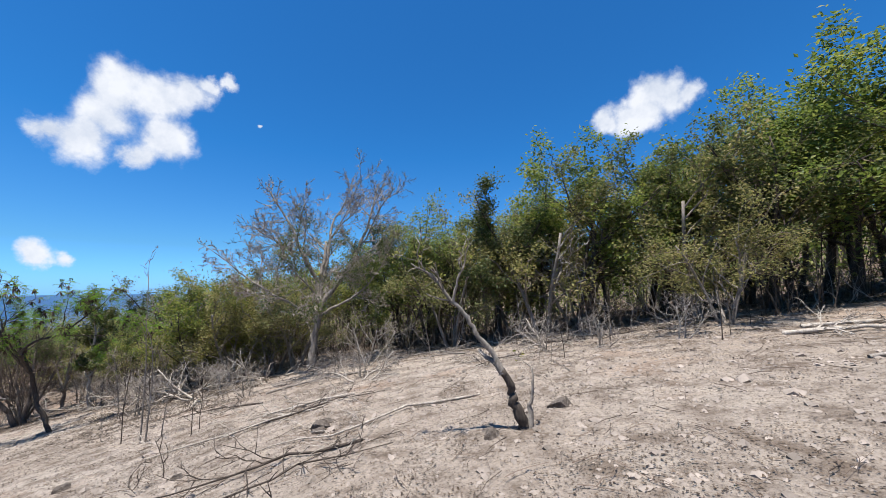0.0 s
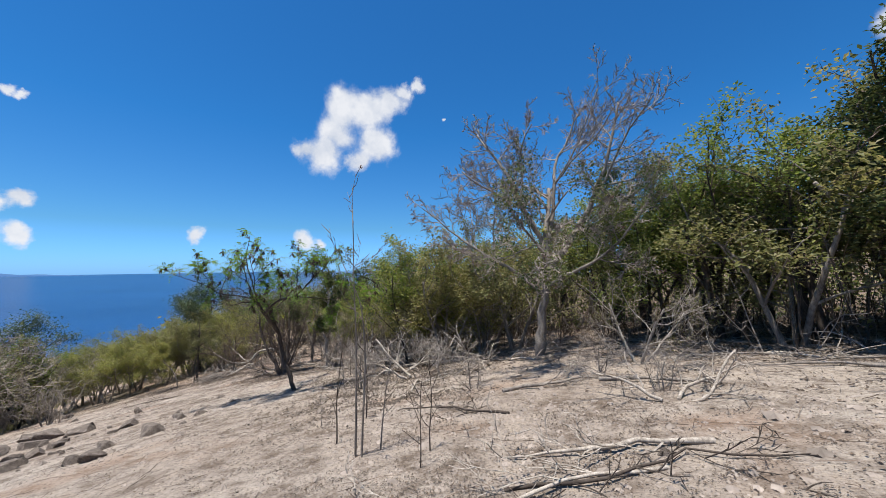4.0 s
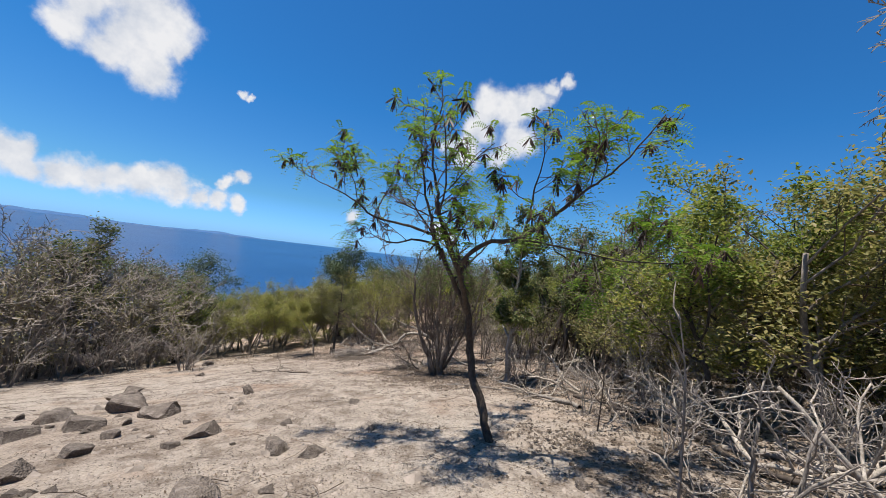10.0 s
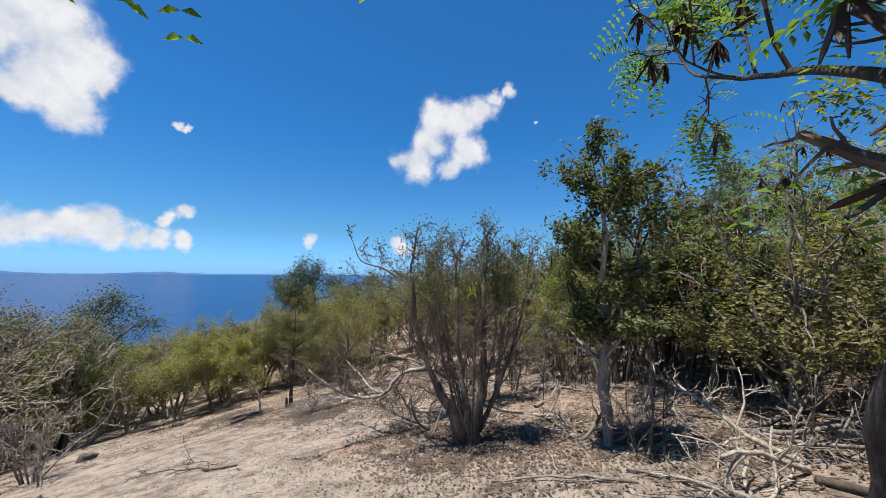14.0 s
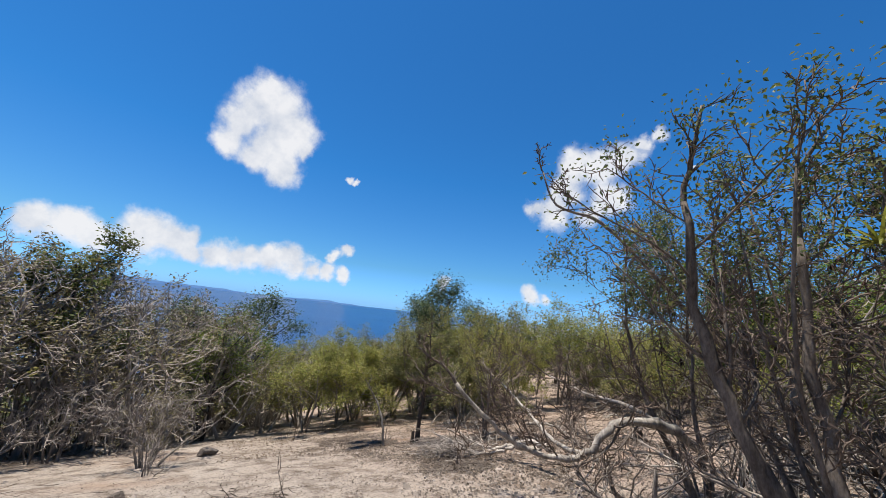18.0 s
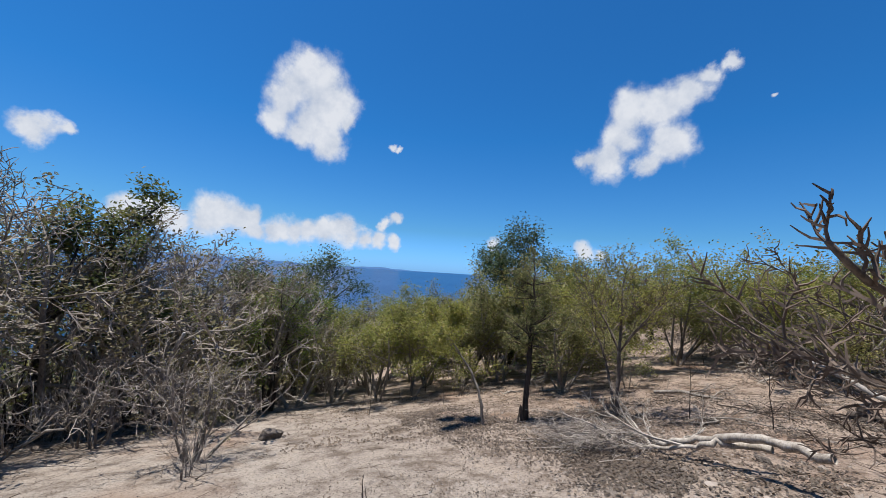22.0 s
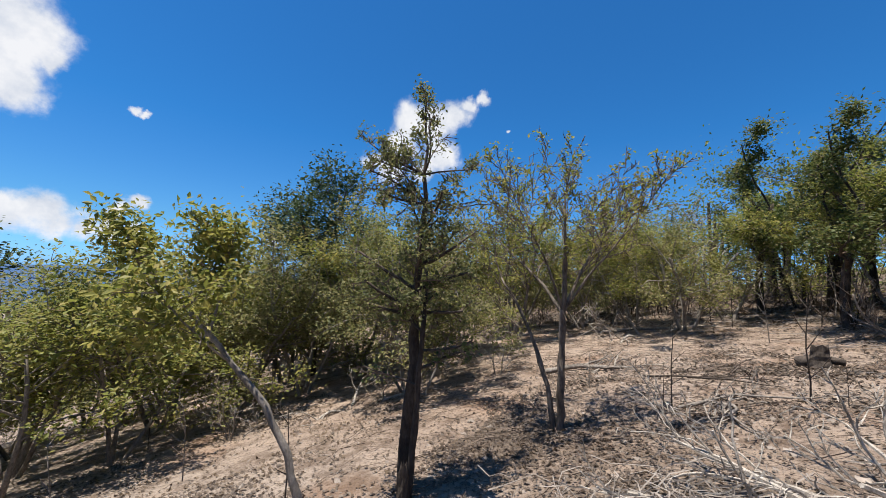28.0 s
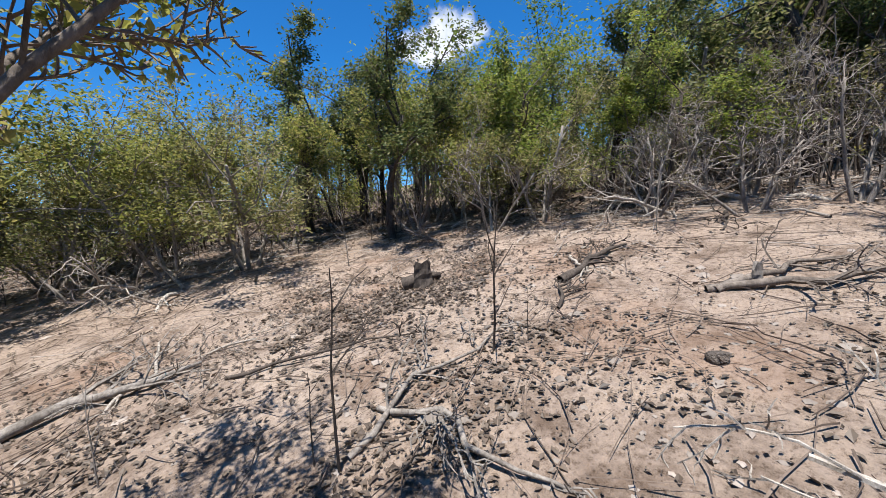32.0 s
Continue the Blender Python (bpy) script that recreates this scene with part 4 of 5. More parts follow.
# many-stemmed bush with a leafy top and a bromeliad
spec = dict(BASE, levels=4, segs=(6, 6, 4, 3), wiggle=(0.1, 0.17, 0.24, 0.28), up=(0.04, 0.09, 0.05, 0.03), many=(0, 8, 6), start=(0, 0.15, 0.2),
            angle=(0, 44, 46), ratio=(0.6, 0.5, 0.5), sides=(8, 5, 3, 3), limbs=6, limb=1.25, limb_angle=44, leafy=2, slim=0.30)
spec["from"] = 0.3
stems = [([(0.06, 0.03, -0.1), (0.12, 0.06, 0.6), (0.18, 0.12, 1.4), (0.14, 0.16, 2.3)], 0.105, 0.036, 9, 0.85),
         ([(-0.06, -0.04, -0.1), (-0.22, -0.20, 0.45), (-0.52, -0.46, 1.0), (-0.72, -0.62, 1.7), (-0.75, -0.7, 2.4)], 0.085, 0.024, 9, 0.8),
         ([(-0.02, 0.05, -0.1), (-0.14, 0.02, 0.6), (-0.22, -0.06, 1.3), (-0.26, -0.1, 2.2)], 0.07, 0.024, 8, 0.85),
         ([(0.10, 0.10, 0.2), (0.34, 0.30, 0.8), (0.60, 0.52, 1.6), (0.7, 0.6, 2.2)], 0.045, 0.018, 7, 0.8),
         ([(-0.1, 0.1, -0.1), (-0.5, 0.3, 0.6), (-0.85, 0.3, 1.3), (-0.95, 0.2, 2.0)], 0.03, 0.012, 6, 0.7)]
for k in range(6):
    a, q = 2 * math.pi * k / 6 + 0.3, 0.5 + 0.45 * ((k * 7) % 5) / 4
    stems.append(([(0.1 * math.cos(a), 0.1 * math.sin(a), 0.1), (0.45 * q * math.cos(a), 0.45 * q * math.sin(a), 0.7), (0.8 * q * math.cos(a), 0.8 * q * math.sin(a), 1.5),
                   (1.0 * q * math.cos(a + 0.2), 1.0 * q * math.sin(a + 0.2), 2.2 + 0.5 * (k % 3) / 2)], 0.020, 0.008, 5, 0.55))
stems = [([(x, y, z * 1.17) for x, y, z in path], *more) for path, *more in stems]
spec_wide = dict(spec, many=(0, 7, 7), limbs=8, limb=1.7, limb_angle=48)
spec_wide["from"] = 0.25
crooked = [([(0.0, -0.1, 0.75), (-0.15, -0.62, 1.10), (-0.2, -1.1, 1.16), (-0.26, -1.52, 1.12), (-0.42, -1.66, 0.74), (-0.62, -1.95, 0.66), (-0.78, -2.3, 0.76), (-0.9, -2.7, 1.02), (-1.0, -3.05, 1.36)], 0.058, 0.018, 15, 0.42, BARK_PALE),
           ([(-0.42, -1.66, 0.74), (-0.9, -1.7, 0.72), (-1.5, -1.5, 0.86), (-2.1, -1.5, 1.1)], 0.032, 0.012, 10, 0.45, BARK_PALE),
           ([(-0.1, -0.5, 1.0), (-0.7, -0.7, 1.2), (-1.3, -0.6, 1.15), (-1.9, -0.8, 1.3)], 0.034, 0.012, 10, 0.45, BARK_PALE),
           ([(0.1, -0.4, 2.2), (0.0, -1.2, 2.75), (-0.08, -2.05, 3.25), (-0.42, -2.4, 3.35), (-0.5, -2.5, 3.75)], 0.024, 0.009, 3, 0.22, BARK_GREY)]
for at, n, stems, spec, twig in (((-16.05, 14.4), 4200, stems, spec, TWIGS_BROWN), ((-17.7, 16.0), 9500, [(path, 0.62 * r0, 0.5 * r1, *more) for path, r0, r1, *more in stems[1:8]] + crooked, spec_wide, TWIGS_BROWN)):
    single("tree", stems, spec, BARK_BROWN, twig, "many-stemmed bushy tree with twisted grey stems and a leafy top", "tree",
           LEAF_DARK, n * 2, 0.040, 0.14, at=at, leafy_from=2.4)
bromeliad(-15.9, 14.25, ground_z(-16.05, 14.4) + 2.45)

# pale-trunked tree wrapped in a narrow column of dark leaves
spec = dict(BASE, levels=4, segs=(6, 5, 4, 3), wiggle=(0.06, 0.14, 0.2, 0.24), up=(0.0, 0.05, 0.03, 0.0), many=(0, 6, 4), start=(0, 0.2, 0.2),
            angle=(0, 46, 45), ratio=(0.6, 0.5, 0.5), sides=(9, 5, 3, 3), limbs=22, limb=0.75, limb_angle=62, leafy=2)
spec["from"] = 0.3
single("tree", (([(0, 0, -0.1), (-0.08, -0.02, 0.9), (0.0, 0.04, 1.9), (-0.03, 0.0, 3.0), (0.0, 0.0, 4.0)], 0.085, 0.02),),
       spec, BARK_PALE, TWIGS_BROWN, "pale-trunked tree with a narrow column of dark green leaves", "tree",
       LEAF_DARK, 7500, 0.085, 0.12, at=(-14.05, 15.0), leafy_from=1.6)

rng = np.random.default_rng(16)
# dead leaning stub with a pale forked top
spec = dict(BASE, levels=3, segs=(5, 5, 4), wiggle=(0.1, 0.2, 0.25), up=(0, 0.06, 0.02), many=(0, 2), start=(0, 0.4), angle=(0, 40), ratio=(0.5, 0.5), sides=(8, 6, 4),
            limbs=3, limb=0.42, limb_angle=48, leafy=1)
spec["from"] = 0.75
single("dead_tree", (([(0, 0, -0.08), (-0.03, 0, 0.12), (-0.12, 0.0, 0.30), (-0.14, 0.02, 0.42), (-0.24, 0.0, 0.62)], 0.062, 0.036, 0, 1.0, BARK_DARK),
                     ([(-0.23, 0.0, 0.58), (-0.33, 0.03, 0.80), (-0.50, 0.03, 1.0), (-0.58, 0.06, 1.18), (-0.78, 0.05, 1.36), (-0.92, 0.08, 1.58)], 0.034, 0.016),
                     ([(-0.74, 0.05, 1.34), (-0.70, 0.02, 1.55), (-0.62, 0.0, 1.72)], 0.018, 0.009, 2),
                     ([(-0.92, 0.08, 1.56), (-1.04, 0.1, 1.66), (-1.12, 0.08, 1.8)], 0.014, 0.007, 2),
                     ([(0.04, -0.02, -0.05), (0.03, 0.02, 0.2), (0.07, 0.0, 0.36)], 0.045, 0.016, 0)),
       spec, BARK_GREY, BARK_PALE, "leaning dead tree with a broken pale forked top", "dead tree", LEAF_LIME, 90, 0.05, 0.06, at=(0.82, 4.0))

rng = np.random.default_rng(17)
# trees round the brush pile
spec = dict(BASE, levels=4, segs=(6, 5, 4, 3), wiggle=(0.08, 0.12, 0.16, 0.2), up=(0.02, 0.07, 0.05, 0.03), many=(0, 6, 5), start=(0, 0.2, 0.2),
            angle=(0, 38, 40), ratio=(0.6, 0.5, 0.5), sides=(8, 5, 3, 3), limbs=6, limb=0.95, limb_angle=46, leafy=2, slim=0.42)
spec["from"] = 0.5
single("tree", (([(0, 0, -0.1), (0.03, 0, 0.6), (0.0, 0.02, 1.0), (0.02, 0.0, 1.4)], 0.046, 0.036, 0),
                ([(0.02, 0.0, 1.36), (-0.34, 0.14, 1.75), (-0.9, 0.32, 2.15)], 0.024, 0.011, 8),
                ([(0.02, 0.0, 1.36), (0.28, 0.02, 1.78), (0.70, 0.16, 2.35)], 0.018, 0.008, 8),
                ([(0.02, 0.0, 1.38), (0.10, 0.32, 1.8), (0.2, 0.85, 2.3)], 0.022, 0.011, 8),
                ([(0.02, 0.0, 1.38), (-0.08, -0.22, 1.9), (-0.28, -0.5, 2.45)], 0.017, 0.008, 8),
                ([(0.02, 0.0, 1.38), (0.04, 0.02, 2.0), (0.02, 0.02, 2.6)], 0.022, 0.012, 6),
                ([(-0.05, 0.02, -0.1), (-0.14, 0.0, 0.5), (-0.36, 0.05, 1.0), (-0.62, 0.1, 1.45), (-0.85, 0.1, 1.75)], 0.036, 0.014, 5)),
       spec, BARK_BROWN, TWIGS_BROWN, "slim twin-stemmed tree with a round airy crown of small pale leaves", "tree",
       LEAF_LIME, 6500, 0.044, 0.06, at=(-24.3, 17.58))
spec = dict(BASE, levels=4, segs=(6, 4, 4, 3), wiggle=(0.05, 0.12, 0.16, 0.2), up=(0.0, 0.05, 0.02, 0.0), many=(0, 6, 4), start=(0, 0.15, 0.2),
            angle=(0, 48, 45), ratio=(0.6, 0.45, 0.5), sides=(8, 4, 3, 3), limbs=24, limb=0.62, limb_angle=68, leafy=2)
spec["from"] = 0.5
single("tree", (([(0, 0, -0.1), (0.02, 0, 1.0), (0.05, 0.03, 2.0), (0.08, 0.02, 3.2)], 0.07, 0.014),),
       spec, BARK_DARK, TWIGS_BROWN, "narrow upright dark tree with short thorny side branches", "tree",
       LEAF_OLIVE, 9000, 0.036, 0.06, at=(-25.1, 15.85))
single("tree", (([(0, 0, -0.1), (0.03, 0.04, 0.8), (0.06, 0.05, 1.6)], 0.035, 0.02),),
       dict(spec, limbs=4, limb=0.5), BARK_DARK, TWIGS_BROWN, "thin dark stem close beside the upright tree", "tree",
       LEAF_DARK, 250, 0.06, 0.06, at=(-24.97, 15.75))
spec = dict(BASE, levels=4, segs=(6, 5, 4, 3), wiggle=(0.08, 0.14, 0.2, 0.24), up=(0.0, 0.07, 0.04, 0.02), many=(0, 5, 4), start=(0, 0.25, 0.2),
            angle=(0, 40, 42), ratio=(0.6, 0.55, 0.5), sides=(8, 5, 3, 3), limbs=3, limb=0.8, limb_angle=50, leafy=2)
spec["from"] = 0.6
single("tree", (([(0, 0, -0.1), (-0.12, -0.06, 0.6), (-0.32, -0.2, 1.05), (-0.66, -0.40, 1.42), (-1.0, -0.6, 1.8)], 0.032, 0.016),),
       spec, BARK_GREY, TWIGS, "leaning grey-barked tree with a thin leafy top", "tree", LEAF_LIME, 5200, 0.052, 0.14, at=(-25.1, 14.87))

spec = dict(BASE, levels=3, segs=(6, 5, 4), wiggle=(0.05, 0.1, 0.15), up=(0, 0.05, 0.03), many=(0, 3), start=(0, 0.3), angle=(0, 36), ratio=(0.5, 0.45), sides=(6, 4, 3),
            limbs=4, limb=0.62, limb_angle=38, leafy=1)
spec["from"] = 0.5
single("tree", (([(0, 0, -0.1), (0.02, 0.0, 0.7), (-0.01, 0.02, 1.4), (-0.03, 0, 2.0), (-0.06, 0.0, 3.0)], 0.015, 0.005),
                ([(0.06, 0.03, -0.1), (0.09, 0.05, 0.7), (0.10, 0.06, 1.4), (0.04, 0.03, 1.9), (-0.12, -0.08, 2.3)], 0.013, 0.005, 2),
                ([(0.12, -0.03, -0.1), (0.14, -0.02, 0.5), (0.17, 0.0, 1.2)], 0.012, 0.005, 2)),
       spec, BARK_GREY, TWIGS_BROWN, "thin grey many-stemmed young tree, nearly leafless", "tree", LEAF_PINK, 26, 0.035, 0.02, at=(-5.42, 6.8), sides=7)

rng = np.random.default_rng(18)
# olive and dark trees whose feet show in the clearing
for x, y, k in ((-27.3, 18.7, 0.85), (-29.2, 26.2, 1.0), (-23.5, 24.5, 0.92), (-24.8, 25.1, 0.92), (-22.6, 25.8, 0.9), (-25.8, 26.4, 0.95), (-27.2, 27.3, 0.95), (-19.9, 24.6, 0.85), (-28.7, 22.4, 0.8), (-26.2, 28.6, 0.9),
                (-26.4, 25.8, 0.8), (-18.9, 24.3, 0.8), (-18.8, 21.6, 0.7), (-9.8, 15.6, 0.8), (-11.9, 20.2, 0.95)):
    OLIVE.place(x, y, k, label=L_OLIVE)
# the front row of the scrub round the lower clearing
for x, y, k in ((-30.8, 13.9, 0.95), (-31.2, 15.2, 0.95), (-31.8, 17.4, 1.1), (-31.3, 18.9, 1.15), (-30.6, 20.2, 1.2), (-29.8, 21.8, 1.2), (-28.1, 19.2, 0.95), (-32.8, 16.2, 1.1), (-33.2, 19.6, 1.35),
                (-32.2, 21.4, 1.4), (-30.8, 23.6, 1.4), (-28.4, 24.8, 1.3)):
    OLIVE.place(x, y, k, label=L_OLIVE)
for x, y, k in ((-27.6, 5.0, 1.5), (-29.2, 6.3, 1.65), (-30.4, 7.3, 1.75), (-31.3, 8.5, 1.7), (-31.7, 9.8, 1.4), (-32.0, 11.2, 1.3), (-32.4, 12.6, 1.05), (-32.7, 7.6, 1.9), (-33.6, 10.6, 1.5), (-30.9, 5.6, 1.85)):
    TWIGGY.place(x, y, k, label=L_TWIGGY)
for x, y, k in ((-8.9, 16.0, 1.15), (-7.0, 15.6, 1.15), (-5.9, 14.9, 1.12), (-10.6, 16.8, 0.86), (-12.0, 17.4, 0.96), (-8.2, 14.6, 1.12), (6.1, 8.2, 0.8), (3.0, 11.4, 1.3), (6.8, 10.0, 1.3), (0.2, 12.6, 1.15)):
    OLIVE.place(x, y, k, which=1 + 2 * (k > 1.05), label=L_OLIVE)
GREEN.place(-31.9, 10.4, 0.8, label=L_GREEN)
OLIVE.place(-28.9, 9.5, 0.14, which=1, label="low bright green bush at the foot of the scrub")
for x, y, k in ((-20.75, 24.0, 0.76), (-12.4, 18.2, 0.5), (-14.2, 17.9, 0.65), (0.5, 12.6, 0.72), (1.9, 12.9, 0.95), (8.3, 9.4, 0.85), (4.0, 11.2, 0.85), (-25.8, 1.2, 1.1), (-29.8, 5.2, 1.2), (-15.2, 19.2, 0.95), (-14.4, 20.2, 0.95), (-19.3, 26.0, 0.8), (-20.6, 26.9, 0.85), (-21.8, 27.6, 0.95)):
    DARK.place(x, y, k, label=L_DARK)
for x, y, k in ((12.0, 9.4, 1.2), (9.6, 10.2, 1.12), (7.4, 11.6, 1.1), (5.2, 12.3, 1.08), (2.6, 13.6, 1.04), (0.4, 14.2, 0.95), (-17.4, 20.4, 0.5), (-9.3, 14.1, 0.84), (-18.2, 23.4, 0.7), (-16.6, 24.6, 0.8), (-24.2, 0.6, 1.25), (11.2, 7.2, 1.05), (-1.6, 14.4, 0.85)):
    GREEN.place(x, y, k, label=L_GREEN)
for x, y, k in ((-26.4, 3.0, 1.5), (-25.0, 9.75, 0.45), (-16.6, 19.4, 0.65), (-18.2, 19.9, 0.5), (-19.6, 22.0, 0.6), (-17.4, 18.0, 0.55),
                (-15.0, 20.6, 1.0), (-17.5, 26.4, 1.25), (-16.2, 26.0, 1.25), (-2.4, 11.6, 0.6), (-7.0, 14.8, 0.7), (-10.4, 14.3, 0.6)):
    TWIGGY.place(x, y, k, label=L_TWIGGY)
for x, y, k in ((-25.2, 9.7, 1.12), (-27.6, 7.6, 1.2), (-26.4, 6.4, 1.25), (-28.7, 8.5, 1.1), (-25.2, 5.2, 1.3), (-29.8, 9.2, 1.1), (-24.2, 9.85, 0.5), (-8.6, 10.6, 0.75), (-9.6, 12.4, 0.6), (-5.2, 9.9, 0.5), (-6.7, 11.4, 0.6), (-8.1, 13.0, 0.7), (-11.2, 13.4, 0.6),
                (-13.6, 14.9, 0.7), (-17.2, 15.6, 0.7), (4.6, 7.4, 0.6), (2.2, 8.4, 0.5), (3.2, 7.8, 0.5), (-3.0, 10.2, 0.5), (-2.1, 9.4, 0.45), (-17.2, 20.4, 0.9),
                (-16.4, 19.0, 0.9), (-17.9, 18.8, 0.85), (-17.9, 16.6, 0.7), (-27.8, 7.2, 0.8), (-30.2, 9.6, 0.7), (-32, 12.4, 0.7), (-29.6, 16.4, 0.5), (-26.6, 20.4, 0.5)):
    BARE.place(x, y, k, label=L_BARE)
for x, y, k in ((-10.6, 13.9, 0.6), (-8.7, 12.5, 0.7), (-9.6, 13.6, 0.75), (-11.9, 15.0, 0.7), (-14.6, 14.9, 0.6), (-17.4, 15.0, 0.5), (-18.4, 15.9, 0.7), (-20.4, 22.4, 0.4),
                (-24.5, 24.0, 0.7), (-18.0, 19.6, 0.6), (-17.0, 19.0, 0.7), (-7.4, 11.3, 0.7), (-2.0, 8.8, 0.5), (-5.9, 12.6, 0.7), (2.4, 9.0, 0.5), (-25.2, 24.9, 0.6), (-12.8, 16.4, 0.8),
                (-28.5, 18.0, 0.6), (-16.0, 16.4, 0.8), (-24.4, 20.6, 0.35), (-12.4, 13.9, 0.4)):
    DEAD.place(x, y, k, label=L_DEAD, sink=0.02)
for x, y, h in ((-5.2, 7.0, 1.3), (-4.5, 7.0, 1.1), (-6.1, 7.2, 1.4), (-6.5, 8.3, 1.5), (-4.4, 6.6, 1.0), (-7.1, 7.9, 0.8), (-10.6, 12.5, 1.6), (-9.1, 10.6, 1.9),
                (-23.25, 18.36, 1.15), (-22.07, 18.68, 1.2), (-24.4, 19.2, 0.7), (-23.35, 18.5, 0.6), (-21.8, 18.6, 0.5), (-19.98, 17.95, 0.5), (-28.7, 12.96, 0.9), (-27.8, 13.0, 1.0),
                (-29.2, 14.2, 0.9), (-28.2, 15.2, 1.1), (-26.1, 15.3, 1.0), (-24.6, 9.84, 1.2), (-31.2, 15.7, 1.0), (4.8, 6.6, 1.3), (5.2, 6.9, 1.0), (2.0, 7.2, 0.9),
                (2.3, 7.4, 1.1), (1.7, 7.0, 0.7), (-13.3, 14.7, 1.3)):
    SAPLING.place(x, y, h, label=L_SAPLING)
for _ in range(70):
    x = rng.uniform(-30, 8)
    y = edge_right(x) - abs(rng.normal(0, 1.8)) - 0.3
    SAPLING.place(x, y, rng.uniform(0.5, 1.5), label=L_SAPLING)


rng = np.random.default_rng(19)
# ---- rocks ----
def boulder(seed):
    bm = bmesh.new()
    bmesh.ops.create_icosphere(bm, subdivisions=3, radius=0.5)
    off = Vector((seed * 3.1, seed * 1.7, 0))
    for _ in range(11):
        n = Vector(rng.normal(size=3)).normalized()
        d = rng.uniform(0.20, 0.40)
        for v in bm.verts:
            over = v.co.dot(n) - d
            if over > 0:
                v.co -= n * over * 0.98
    for v in bm.verts:
        v.co += v.normal * (0.03 * noise.noise(v.co * 3 + off) + 0.018 * noise.noise(v.co * 10 + off))
        v.co = Vector((v.co.x * 1.15, v.co.y * 0.95, v.co.z * 0.85 + 0.16))
    me = bpy.data.meshes.new("boulder")
    bm.to_mesh(me)
    bm.free()
    me.materials.append(ROCK)
    return new("boulder", me)


BOULDER = Kind(kind_of(boulder, 1, 2, 3, 4, 5), "rock", "dark rocks on the slope")
for x, y, k in ((-17.4, 7.6, 0.75), (-16.3, 8.0, 0.8), (-14.4, 8.25, 0.6), (-11.9, 7.65, 0.62), (-16.0, 4.95, 0.85), (-16.2, 5.5, 0.8), (-14.0, 6.4, 0.6), (-15.6, 3.8, 0.9),
                (-11.8, 6.8, 0.38), (-13.1, 8.8, 0.42), (-12.6, 9.05, 0.4), (-16.1, 6.2, 0.55), (-16.2, 6.9, 0.6), (-18.7, 7.6, 0.6), (-17.3, 9.7, 0.4), (-20.0, 7.8, 0.5),
                (-14.9, 5.4, 0.5), (-12.9, 5.7, 0.5), (-13.3, 4.4, 0.55), (-12.2, 5.0, 0.4), (-26.4, 10.8, 0.48), (-22.4, 9.74, 0.3), (-17.2, 6.6, 0.5), (-10.9, 6.3, 0.42)):
    BOULDER.place(x, y, k * rng.uniform(0.9, 1.1), label="dark brown volcanic rock half sunk in pale soil", sink=0.1 * k)
for _ in range(46):
    x, y = rng.normal(-14.8, 1.9), rng.normal(6.6, 1.5)
    k = float(np.clip(rng.lognormal(-1.7, 0.45), 0.08, 0.4))
    if math.hypot(x + 9.5, y - 7.5) > 1.6:
        BOULDER.place(x, y, k, label="small brown rock half sunk in pale soil", sink=0.1 * k)
for x, y, k in ((-1.8, 5.5, 0.3), (0.46, 3.95, 0.22), (1.35, 4.55, 0.36), (-1.74, 5.34, 0.24), (-1.80, 5.74, 0.22), (-4.90, 4.94, 0.20), (-21.2, 16.8, 0.22), (-2.2, 7.2, 0.18), (-3.2, 4.6, 0.16), (-9.9, 10.6, 0.2), (-21.3, 17.6, 0.14)):
    BOULDER.place(x, y, k, label="small dark stone lying on pale soil", sink=0.12 * k)


rng = np.random.default_rng(20)
# ---- fallen wood ----
def broken_stump(x, y, h, r, mat, label):
    """A snapped-off stub: it flares at the foot and ends in a ragged, splintered top."""
    thing = new("stump")
    thing.location = (x, y, ground_z(x, y) - 0.02)
    s, sides, rings = Shape(), 9, 6
    v = []
    for i in range(rings):
        f = i / (rings - 1)
        for k in range(sides):
            a = 2 * math.pi * k / sides
            q = r * (1.25 - 0.45 * f ** 0.6) * (1 + rng.normal(0, 0.07))
            v.append((q * math.cos(a), q * math.sin(a), h * f * (1 + (rng.uniform(-0.22, 0.3) if i == rings - 1 else 0))))
    v.append((0, 0, h * 0.8))
    faces = [(i * sides + k, i * sides + (k + 1) % sides, (i + 1) * sides + (k + 1) % sides, (i + 1) * sides + k) for i in range(rings - 1) for k in range(sides)]
    faces += [((rings - 1) * sides + k, (rings - 1) * sides + (k + 1) % sides, rings * sides) for k in range(sides)]
    s.add(v, faces)
    part("trunk", s, mat, thing)
    tagged(thing, label, "stump", "broken stumps")


broken_stump(-13.9, 16.5, 0.42, 0.075, DEADWOOD, "bleached white stump standing among dead branches")
broken_stump(-24.9, 15.6, 0.35, 0.05, BARK_DARK, "short dark stump standing in the bare soil")
broken_stump(-21.7, 20.6, 0.3, 0.12, BARK_DARK, "dark rotten stump half buried in leaf litter")
broken_stump(-20.1, 17.9, 0.16, 0.04, BARK_GREY, "small grey stump beside fallen trunks")


